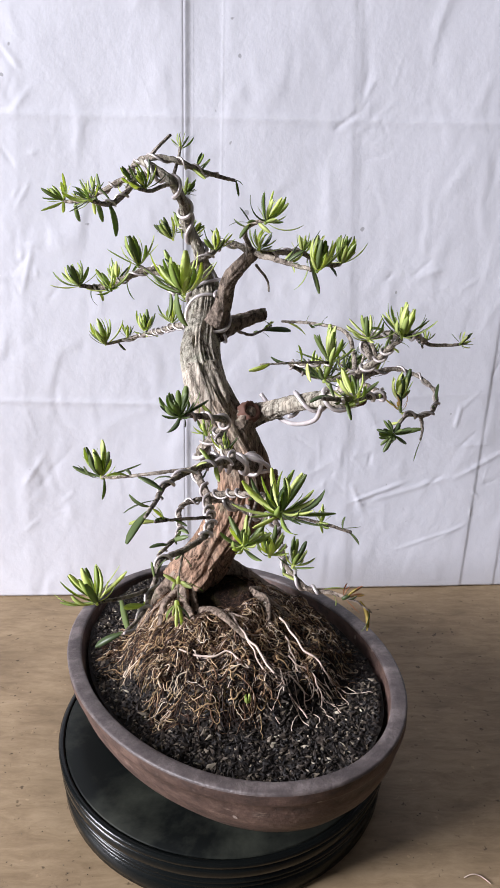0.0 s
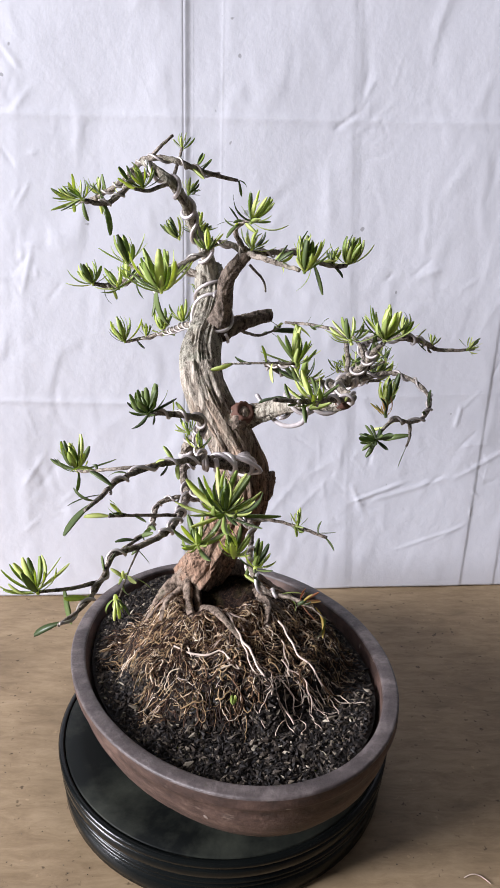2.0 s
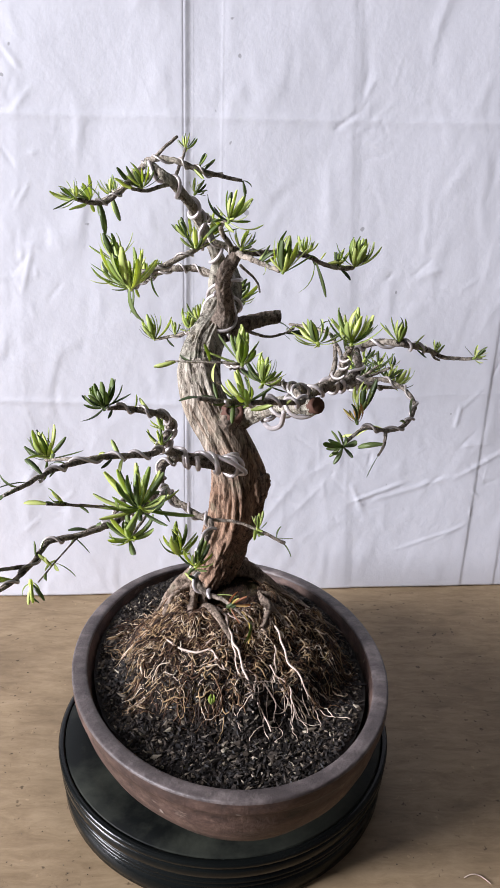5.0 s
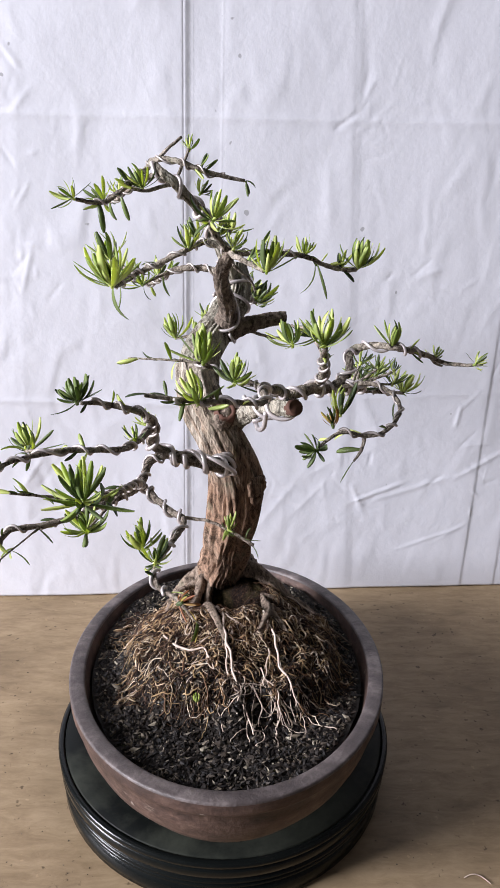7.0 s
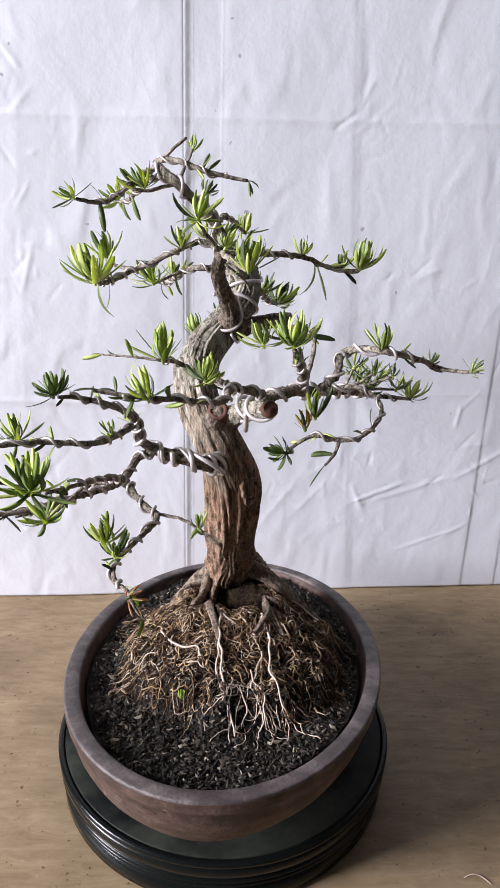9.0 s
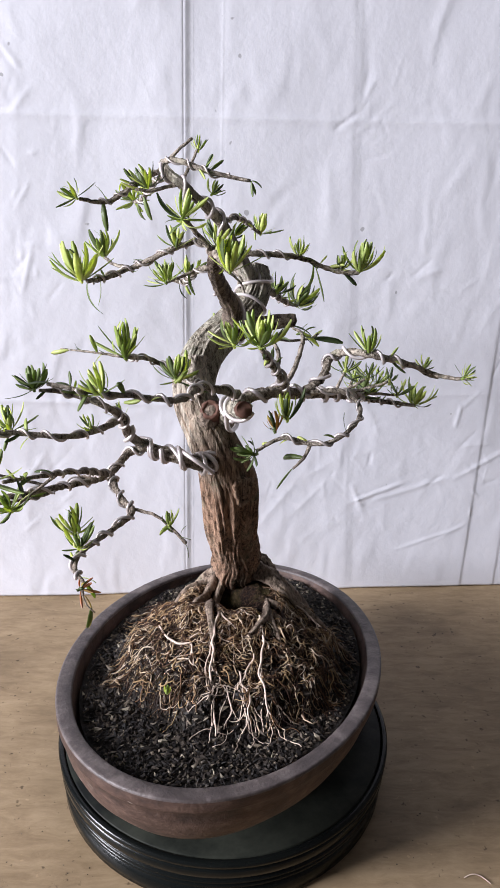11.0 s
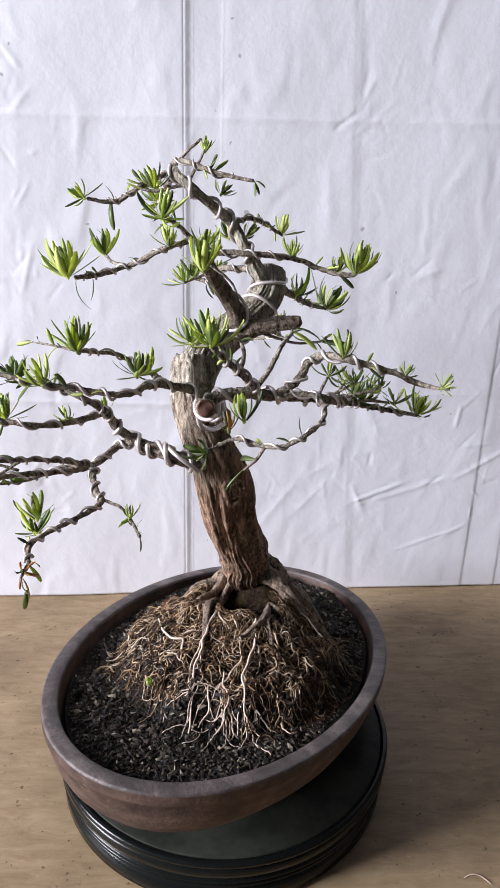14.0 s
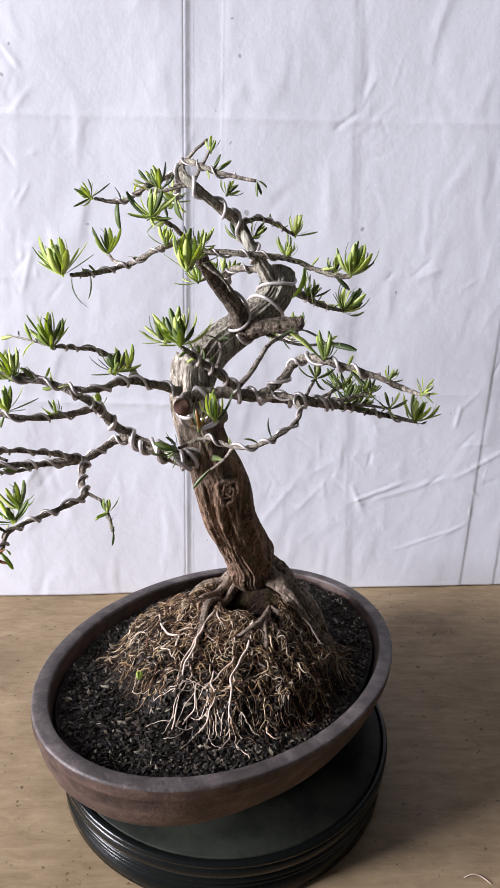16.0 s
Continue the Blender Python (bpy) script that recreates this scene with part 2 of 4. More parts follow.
def sweep(c, r, seg, shape=None, close=True):
    """Vertices and faces of a tube round the points c with radii r."""
    t, n, b = frames_along(c)
    a = np.linspace(0, 2 * np.pi, seg, endpoint=False)
    rr = np.repeat(np.asarray(r)[:, None], seg, 1)
    if shape is not None:
        rr = rr * shape
    v = c[:, None] + rr[..., None] * (n[:, None] * np.cos(a)[None, :, None] + b[:, None] * np.sin(a)[None, :, None])
    v = v.reshape(-1, 3)
    k = len(c)
    f = [(i * seg + j, i * seg + (j + 1) % seg, (i + 1) * seg + (j + 1) % seg, (i + 1) * seg + j) for i in range(k - 1) for j in range(seg)]
    if close:
        v = np.vstack([v, c[0] - t[0] * r[0] * 0.4, c[-1] + t[-1] * r[-1] * 0.4])
        e0, e1 = k * seg, k * seg + 1
        f += [(e0, (j + 1) % seg, j) for j in range(seg)]
        f += [(e1, (k - 1) * seg + j, (k - 1) * seg + (j + 1) % seg) for j in range(seg)]
    return v, f


def joined(parts):
    vs, fs, base = [], [], 0
    for v, f in parts:
        vs.append(v)
        fs += [tuple(i + base for i in q) for q in f]
        base += len(v)
    return np.vstack(vs), fs


def pydata(name, v, f):
    me = bpy.data.meshes.new(name)
    me.from_pydata([tuple(map(float, p)) for p in v], [], f)
    me.update()
    return me


# ------------------------------------------------------------ the room
def wall_piece(name, x0, y0, z0, x1, y1, z1, mat, label, category):
    bm = bmesh.new()
    box(bm, x0, y0, z0, x1, y1, z1)
    ob = part(name, bm, mat, smooth=False)
    return tagged(ob, label, category, kind="structure")


FLOOR_Z = -0.78
CEILING_Z = 3.30
wall_piece("floor", -4.76, -3.2, FLOOR_Z - 0.1, 1.9, 1.2, FLOOR_Z, CONCRETE, "plain grey concrete floor under the table", "floor")
wall_piece("ceiling", -4.76, -3.2, CEILING_Z, 1.9, 1.2, CEILING_Z + 0.1, PLASTER, "plain dim grey plaster ceiling", "ceiling")
wall_piece("wall_north", -4.76, 1.2, FLOOR_Z, 1.9, 1.3, CEILING_Z, PLASTER, "plain dim grey plaster wall", "wall")
wall_piece("wall_south", -4.76, -3.3, FLOOR_Z, 1.9, -3.2, CEILING_Z, PLASTER, "plain dim grey plaster wall", "wall")
wall_piece("wall_east", 1.9, -3.2, FLOOR_Z, 2.0, 1.2, CEILING_Z, PLASTER, "plain dim grey plaster wall", "wall")


def wall_west():
    """The window wall: a tall opening through which the daylight comes."""
    bm = bmesh.new()
    x0, x1 = -4.76, -4.66
    y0, y1, z0, z1 = -2.47, -0.77, 0.80, 3.10
    box(bm, x0, -3.2, FLOOR_Z, x1, 1.2, z0)
    box(bm, x0, -3.2, z1, x1, 1.2, CEILING_Z)
    box(bm, x0, -3.2, z0, x1, y0, z1)
    box(bm, x0, y1, z0, x1, 1.2, z1)
    tagged(part("wall_west", bm, PLASTER, smooth=False), "plain plaster wall with a wide window opening", "wall", kind="structure")


wall_west()


def table():
    root = tagged(new("table"), "low plywood work table with a stained worn top", "table")
    root.location = (0, 0, FLOOR_Z)
    h = -FLOOR_Z
    bm = bmesh.new()
    box(bm, -0.85, -0.62, h - 0.03, 0.95, 0.40, h, 0.002)
    top = part("tabletop", bm, TABLE, root, "stained worn plywood top", smooth=False)
    for x in (-0.78, 0.82):
        for y in (-0.55, 0.30):
            bm = bmesh.new()
            box(bm, x, y, 0, x + 0.06, y + 0.06, h - 0.03, 0.003)
            part("leg", bm, TIMBER, root, smooth=False)


table()


def backdrop_cloth():
    """A white sheet with fold lines; u runs along it, w up."""
    nu, nw = 640, 420
    u = np.sort(np.concatenate([np.linspace(-0.72, 0.78, nu - 94), np.linspace(-0.1122, -0.0842, 40), np.linspace(-0.0603, -0.0461, 14), np.linspace(0.3351, 0.3602, 24), np.linspace(0.3952, 0.4123, 16)]))
    w = np.linspace(0.002, 1.12, nw)
    U, Wd = np.meshgrid(u, w)
    H = np.zeros_like(U)

    def ridge(u0, w0, u1, w1, amp, width, fade=0.04):
        d = np.array([u1 - u0, w1 - w0])
        ln = np.hypot(*d)
        d /= ln
        s = (U - u0) * d[0] + (Wd - w0) * d[1]
        p = -(U - u0) * d[1] + (Wd - w0) * d[0]
        env = np.clip(s / fade, 0, 1) * np.clip((ln - s) / fade, 0, 1)
        H[...] += amp * env * np.exp(-np.abs(p / width) ** 1.4)

    def step(u0, amp, width, lean=0.0):
        H[...] += amp / (1 + np.exp(-(U - u0 - lean * (0.8 - Wd)) / width))

    # upright fold lines
    step(-0.0955, -0.0036, 0.0021)
    ridge(-0.1008, -0.1, -0.0998, 1.3, -0.0007, 0.0012)
    ridge(-0.0895, -0.1, -0.0885, 1.3, 0.00018, 0.0012)
    ridge(-0.052, -0.1, -0.053, 1.3, 0.0003, 0.0016)
    step(-0.05, 0.0006, 0.002)
    ridge(0.169, -0.1, 0.108, 0.9, 0.0005, 0.0016)
    step(0.110, -0.0015, 0.0016, 0.062)
    step(0.348, -0.0016, 0.0011, 0.0)
    step(0.404, -0.0014, 0.0011, 0.0)
    ridge(-0.345, -0.1, -0.29, 0.95, 0.0006, 0.010)
    step(-0.318, 0.0008, 0.02, -0.05)
    # level fold lines
    ridge(-0.8, 0.672, 0.9, 0.70, 0.0014, 0.005)
    ridge(-0.8, 0.325, -0.08, 0.312, 0.0020, 0.004)
    ridge(-0.08, 0.312, 0.9, 0.352, 0.0010, 0.005)
    ridge(-0.8, 0.47, -0.28, 0.488, 0.0010, 0.006)
    ridge(0.12, 0.505, 0.8, 0.50, 0.0007, 0.008)
    # creases
    ridge(0.145, 0.152, 0.24, 0.19, 0.0026, 0.0021, 0.02)
    ridge(0.150, 0.190, 0.172, 0.140, 0.0019, 0.0030, 0.015)
    ridge(0.17, 0.152, 0.32, 0.20, 0.0014, 0.0030)
    ridge(0.30, 0.185, 0.42, 0.26, 0.0016, 0.0030)
    ridge(0.215, 0.064, 0.35, 0.116, 0.0016, 0.0016)
    ridge(0.28, 0.075, 0.36, 0.13, 0.0009, 0.0024)
    ridge(0.07, 0.19, 0.13, 0.23, 0.0012, 0.0048)
    ridge(0.05, 0.12, 0.12, 0.20, 0.0010, 0.0048)
    ridge(0.00, 0.10, 0.08, 0.21, 0.0010, 0.0054)
    ridge(0.10, 0.66, 0.16, 0.70, 0.0005, 0.0024, 0.02)
    ridge(0.10, 0.70, 0.15, 0.655, 0.0004, 0.0024, 0.02)
    ridge(-0.31, 0.68, -0.28, 0.715, 0.0012, 0.0030, 0.015)
    ridge(-0.315, 0.46, -0.295, 0.53, 0.0016, 0.0030, 0.02)
    ridge(-0.34, 0.18, -0.30, 0.24, 0.0015, 0.0036, 0.02)
    ridge(-0.345, 0.11, -0.31, 0.14, 0.0012, 0.0030, 0.02)
    ridge(0.21, 0.49, 0.26, 0.51, 0.0010, 0.0036, 0.015)
    rng = np.random.default_rng(7)
    for _ in range(170):
        a, b = rng.uniform(-0.7, 0.75), rng.uniform(0.0, 1.05)
        an, ln = rng.normal(1.2, 0.55), rng.uniform(0.04, 0.2)
        ridge(a, b, a + ln * math.cos(an), b + ln * math.sin(an), rng.normal(0, 0.00030), rng.uniform(0.003, 0.009))
    for cu, cw, su, sw, count in ((0.16, 0.17, 0.07, 0.045, 60), (0.13, 0.68, 0.02, 0.018, 14), (-0.31, 0.50, 0.02, 0.05, 22), (-0.30, 0.69, 0.02, 0.03, 10), (0.23, 0.49, 0.04, 0.03, 14), (-0.32, 0.2, 0.02, 0.06, 14), (0.36, 0.2, 0.04, 0.07, 20)):
        for _ in range(count):
            a, b = rng.normal(cu, su), max(0.03, rng.normal(cw, sw))
            an, ln = rng.uniform(0, 3.14), rng.uniform(0.012, 0.05)
            ridge(a, b, a + ln * math.cos(an), b + ln * math.sin(an), rng.normal(0, 0.0008), rng.uniform(0.0013, 0.0024), 0.01)
    for k in range(16):
        fx, fz, ph = rng.normal(0, 22), rng.normal(0, 10), rng.uniform(0, 6.3)
        H += 0.00045 * np.sin(fx * U + fz * Wd + ph)
    H *= 0.52
    n = np.array((-0.06154, 0.99810, 0.0))
    du = np.array((0.99810, 0.06154, 0.0))
    o = np.array((0.0353, 0.3366, 0.0))
    P = o + U[..., None] * du - (H[..., None] - 0.002) * n
    P[..., 2] = Wd
    v = P.reshape(-1, 3)
    back = v + n * 0.0035
    k = nu * nw
    ids = np.arange(k).reshape(nw, nu)
    f = np.stack([ids[:-1, :-1], ids[:-1, 1:], ids[1:, 1:], ids[1:, :-1]], -1).reshape(-1, 4)
    rimids = np.concatenate([ids[0], ids[1:, -1], ids[-1, -2::-1], ids[-2:0:-1, 0]])
    bottom = [(int(a), int(a + k), int(b + k), int(b)) for a, b in zip(rimids, np.roll(rimids, -1))]
    faces = [tuple(map(int, q)) for q in f] + bottom
    me = pydata("backdrop_cloth", np.vstack([v, back]), faces)
    ob = mesh_part("backdrop_cloth", me, CLOTH)
    tagged(ob, "creased white cloth sheet hung behind the table", "backdrop", kind="structure")


backdrop_cloth()


# ------------------------------------------------------------ turntable
TURNING = []


def lathe(profile, seg=96):
    v, f = [], []
    k = len(profile)
    for i in range(seg):
        a = 2 * math.pi * i / seg
        for r, z in profile:
            v.append((r * math.cos(a), r * math.sin(a), z))
    for i in range(seg):
        for j in range(k - 1):
            a, b = i * k + j, ((i + 1) % seg) * k + j
            f.append((a, b, b + 1, a + 1))
    return np.array(v), f


def turntable():
    root = tagged(new("turntable"), "round black plastic turntable with a dusty top and ribbed side", "turntable")
    v, f = lathe([(0.0, 0.0562), (0.08, 0.0562), (0.150, 0.0561), (0.1690, 0.0559), (0.1700, 0.0550), (0.1700, 0.0470)])
    mesh_part("top_plate", pydata("top_plate", v, f), PLASTIC_TOP, root, "dusty grey-green streaked top plate")
    v, f = lathe([(0.1704, 0.0470), (0.1704, 0.0548), (0.1712, 0.0556), (0.1730, 0.0558), (0.1752, 0.0552), (0.1770, 0.0535), (0.1768, 0.0508), (0.1720, 0.0495), (0.1705, 0.0480)])
    mesh_part("lip", pydata("lip", v, f), PLASTIC, root)
    prof = [(0.1700, 0.049), (0.1752, 0.0475), (0.1764, 0.0450), (0.1760, 0.0390), (0.1746, 0.0375), (0.1700, 0.0368), (0.1700, 0.0345),
            (0.1742, 0.0335), (0.1755, 0.0315), (0.1742, 0.0298), (0.1688, 0.0292), (0.1688, 0.0275), (0.1728, 0.0265), (0.1740, 0.0245), (0.1728, 0.0228),
            (0.1690, 0.0220), (0.1698, 0.0200), (0.1734, 0.0180), (0.1734, 0.0040), (0.1690, 0.0006), (0.150, 0.0006), (0.0, 0.0006)]
    v, f = lathe(prof, 128)
    mesh_part("ribbed_side", pydata("ribbed_side", v, f), PLASTIC, root)
    TURNING.append((root, 0.0))


turntable()

# ------------------------------------------------------------ pot, propped up at one end
POT_A, POT_B, POT_H = 0.2420, 0.1600, 0.060
PHI, TILT = 1.9680, 0.1545
ux = Vector((math.cos(PHI) * math.cos(TILT), math.sin(PHI) * math.cos(TILT), -math.sin(TILT)))
vx = Vector((-math.sin(PHI), math.cos(PHI), 0))
wx = ux.cross(vx)
POT_M = Matrix(((ux.x, vx.x, wx.x, -0.0032), (ux.y, vx.y, wx.y, 0.0124), (ux.z, vx.z, wx.z, 0.1440), (0, 0, 0, 1)))
POT_I = POT_M.inverted()


def oval_loft(profile, seg=128):
    """Rings of an oval, each row an inset and a height; the last ring is capped."""
    v, f = [], []
    for d, w in profile:
        for i in range(seg):
            a = 2 * math.pi * i / seg
            v.append(POT_M @ Vector(((POT_A - d) * math.cos(a), (POT_B - d) * math.sin(a), w)))
    for j in range(len(profile) - 1):
        for i in range(seg):
            f.append((j * seg + i, (j + 1) * seg + i, (j + 1) * seg + (i + 1) % seg, j * seg + (i + 1) % seg))
    return np.array([tuple(p) for p in v]), f


def bonsai_pot():
    root = tagged(new("bonsai_pot"), "oval unglazed brown clay bonsai pot with a worn rim, tilted", "plant pot")
    v, f = oval_loft([(0.0150, -0.0030), (0.0150, -0.0022), (0.0142, -0.0003), (0.0132, 0.0002), (0.0085, 0.0006), (0.0022, 0.0004), (0.0008, 0.0001), (0.0001, -0.0008), (0.0, -0.0022)])
    mesh_part("rim", pydata("rim", v, f), RIM, root, "grey-brown worn flat rim")
    v, f = oval_loft([(0.0, -0.0022), (0.0, -0.0030), (0.0004, -0.0100), (0.0018, -0.0122), (0.0030, -0.0130), (0.0042, -0.020), (0.0075, -0.030), (0.0135, -0.041), (0.0220, -0.0505), (0.0310, -POT_H), (0.0400, -POT_H - 0.001), (0.0420, -POT_H + 0.004), (0.1595, -POT_H + 0.004),
                      (0.1590, -0.048), (0.0480, -0.048), (0.0300, -0.042), (0.0215, -0.030), (0.0165, -0.010), (0.0152, -0.0040), (0.0150, -0.0030)])
    mesh_part("bowl", pydata("bowl", v, f), CLAY, root, "reddish-brown clay bowl wall")
    TURNING.append((root, 0.0))


bonsai_pot()


def support_block():
    """The dark block on which the raised end of the pot rests."""
    bm = bmesh.new()
    bmesh.ops.create_cube(bm, size=1.0)
    c = Vector((0.396, -0.918, 0)) * 0.085
    for v in bm.verts:
        s = Vector((v.co.x * 0.05, v.co.y * 0.12, 0))
        s.rotate(Euler((0, 0, PHI)))
        p = c + s
        if v.co.z > 0:
            q = POT_I @ Vector((p.x, p.y, 0.1))
            r = POT_M @ Vector((q.x, q.y, -POT_H + 0.0035))
            v.co = Vector((p.x, p.y, r.z))
        else:
            v.co = Vector((p.x, p.y, 0.0565))
    bmesh.ops.bevel(bm, geom=bm.edges[:], offset=0.002, segments=2, affect="EDGES")
    ob = part("support_block", bm, TIMBER, smooth=False)
    tagged(ob, "dark timber block propping up the tilted pot", "block")
    TURNING.append((ob, 0.0))


support_block()

BASE = POT_I @ Vector((-0.012, 0.047, 0.215))


def soil_height(u, v):
    """Height of the soil and root mound over the rim plane at (u, v) in the pot."""
    d = math.hypot(u - BASE.x, (v - BASE.y) * 1.12)
    p = POT_M @ Vector((u, v, 0.0))
    reach = 0.119 + 0.047 * math.cos(math.atan2(p.y - 0.043, p.x + 0.022) + 1.1) + 0.010 * noise.noise(Vector((p.x * 26, p.y * 26, 5.0)))
    reach += 0.034 * math.exp(-(math.remainder(math.atan2(p.y - 0.043, p.x + 0.022) - 2.6, 6.2832) / 0.55) ** 2)
    k = min(1.0, max(0.0, (reach + 0.006 - d) / 0.034))
    m = 0.017 * k * k * (3 - 2 * k) + 0.073 * max(0.0, 1 - d / reach) ** 1.1
    e = math.hypot(u / (POT_A - 0.02), v / (POT_B - 0.02))
    edge = min(1.0, max(0.0, (1.0 - e) / 0.22))
    n = noise.noise(Vector((u * 28, v * 28, 0.3))) * 0.004 + noise.noise(Vector((u * 90, v * 90, 1.3))) * 0.0022
    n += k * (0.006 * noise.noise(Vector((u * 45, v * 45, 7.0))) + 0.0035 * noise.noise(Vector((u * 130, v * 130, 2.0))))
    n -= 0.048 * math.exp(-((p.x + 0.012) ** 2 + (p.y - 0.020) ** 2) / 0.00060)
    return -0.0125 + 0.006 * max(0.0, u / POT_A) + m * edge ** 0.6 + n


def on_soil(u, v, up=0.0):
    return POT_M @ Vector((u, v, soil_height(u, v) + up))


def soil():
    vs, fs = [], []
    rings, seg = 60, 140
    for j in range(rings + 1):
        e = j / rings
        for i in range(seg):
            a = 2 * math.pi * i / seg
            u, v = (POT_A - 0.0215) * e * math.cos(a), (POT_B - 0.0215) * e * math.sin(a)
            vs.append(tuple(on_soil(u, v)))
    for j in range(rings):
        for i in range(seg):
            fs.append((j * seg + i, (j + 1) * seg + i, (j + 1) * seg + (i + 1) % seg, j * seg + (i + 1) % seg))
    low = len(vs)
    for i in range(seg):
        a = 2 * math.pi * i / seg
        vs.append(tuple(POT_M @ Vector(((POT_A - 0.06) * math.cos(a), (POT_B - 0.06) * math.sin(a), -0.044))))
    for i in range(seg):
        fs.append((rings * seg + i, low + i, low + (i + 1) % seg, rings * seg + (i + 1) % seg))
    n_soil = len(fs)
    kinds = []
    for j in range(rings):
        for i in range(seg):
            q = POT_I @ Vector(vs[j * seg + i])
            p = POT_M @ Vector((q.x, q.y, 0.0))
            d = math.hypot(q.x - BASE.x, (q.y - BASE.y) * 1.12)
            edge = 0.110 + 0.045 * math.cos(math.atan2(p.y - 0.043, p.x + 0.022) + 1.1) + 0.022 * noise.noise(Vector((p.x * 40, p.y * 40, 2.0)))
            edge += 0.034 * math.exp(-(math.remainder(math.atan2(p.y - 0.043, p.x + 0.022) - 2.6, 6.2832) / 0.55) ** 2)
            kinds.append(2 if d < edge else 0)
    kinds += [0] * seg
    rng = np.random.default_rng(3)
    V, F = [np.array(vs)], fs
    base = len(vs)
    octa = np.array([(1, 0, 0), (-1, 0, 0), (0, 1, 0), (0, -1, 0), (0, 0, 1), (0, 0, -1)], float)
    of = [(0, 2, 4), (2, 1, 4), (1, 3, 4), (3, 0, 4), (2, 0, 5), (1, 2, 5), (3, 1, 5), (0, 3, 5)]
    for _ in range(19000):
        a, e = rng.uniform(0, 6.2832), math.sqrt(rng.uniform(0.0, 1.0))
        u, v = (POT_A - 0.025) * e * math.cos(a), (POT_B - 0.025) * e * math.sin(a)
        if math.hypot(u - BASE.x, (v - BASE.y) * 1.12) < 0.100:
            continue
        p = on_soil(u, v, rng.uniform(-0.0006, 0.0016))
        s = rng.uniform(0.0009, 0.0019) * (1.5 if rng.random() < 0.15 else 1.0)
        sc = np.array((s * rng.uniform(1.0, 2.8), s * rng.uniform(0.7, 1.1), s * rng.uniform(0.5, 1.0)))
        R = np.array(Euler(tuple(rng.uniform(-0.8, 0.8, 2)) + (rng.uniform(0, 6.28),)).to_matrix())
        V.append((octa * sc * rng.uniform(0.7, 1.25, (6, 1))) @ R.T + np.array(p))
        F += [tuple(i + base for i in q) for q in of]
        base += 6
    me = pydata("potting_soil", np.vstack(V), F)
    ob = mesh_part("potting_soil", me, (SOIL, GRAIN, FIBRE), smooth=False)
    me.polygons.foreach_set("material_index", kinds + [1] * (len(F) - n_soil))
    tagged(ob, "dark gritty granular soil filling the clay pot", "soil", kind="stuff")
    TURNING.append((ob, 0.0))


soil()


def table_crumbs():
    """Spilt soil crumbs on the table beside the turntable, and a shaving."""
    rng = np.random.default_rng(17)
    octa = np.array([(1, 0, 0), (-1, 0, 0), (0, 1, 0), (0, -1, 0), (0, 0, 1), (0, 0, -1)], float)
    of = [(0, 2, 4), (2, 1, 4), (1, 3, 4), (3, 0, 4), (2, 0, 5), (1, 2, 5), (3, 1, 5), (0, 3, 5)]
    V, F = [], []
    for k in range(110):
        a = rng.uniform(2.5, 4.3) if k < 85 else rng.uniform(-1.2, 0.6)
        d = 0.184 + 0.11 * rng.random() ** 1.8
        r = rng.uniform(0.00025, 0.0006) * (1.8 if rng.random() < 0.08 else 1.0)
        sc = np.array((r * rng.uniform(1.0, 2.0), r, r * 0.7))
        R = np.array(Euler((0, 0, rng.uniform(0, 6.28))).to_matrix())
        p = np.array((d * math.cos(a), d * math.sin(a), sc[2] * 0.8))
        if p[1] < -0.6:
            continue
        F += [tuple(i + 6 * len(V) for i in q) for q in of]
        V.append((octa * sc * rng.uniform(0.8, 1.2, (6, 1))) @ R.T + p)
    ob = mesh_part("soil_crumbs", pydata("soil_crumbs", np.vstack(V), F), GRAIN, smooth=False)
    tagged(ob, "dark soil crumbs spilt on the plywood table", "soil", kind="stuff")
    c = spline([(0.228, -0.146, 0.0008), (0.236, -0.144, 0.0026), (0.244, -0.145, 0.0012), (0.251, -0.152, 0.0008)], 0.001)
    v, f = sweep(c, np.full(len(c), 0.00045), 6)
    shaving = mesh_part("root_scrap", pydata("root_scrap", v, f), ROOT_PALE)
    tagged(shaving, "pale curled root scrap lying on the table", "scrap")


table_crumbs()

# ------------------------------------------------------------ the bonsai
TREE = tagged(new("bonsai_tree"), "wired bonsai, twisting furrowed trunk, exposed roots, small leaf tufts", "bonsai")
TURNING.append((TREE, 0.0))
RNG = np.random.default_rng(11)


def mm(rows):
    return [tuple(x / 1000 for x in r) for r in rows]


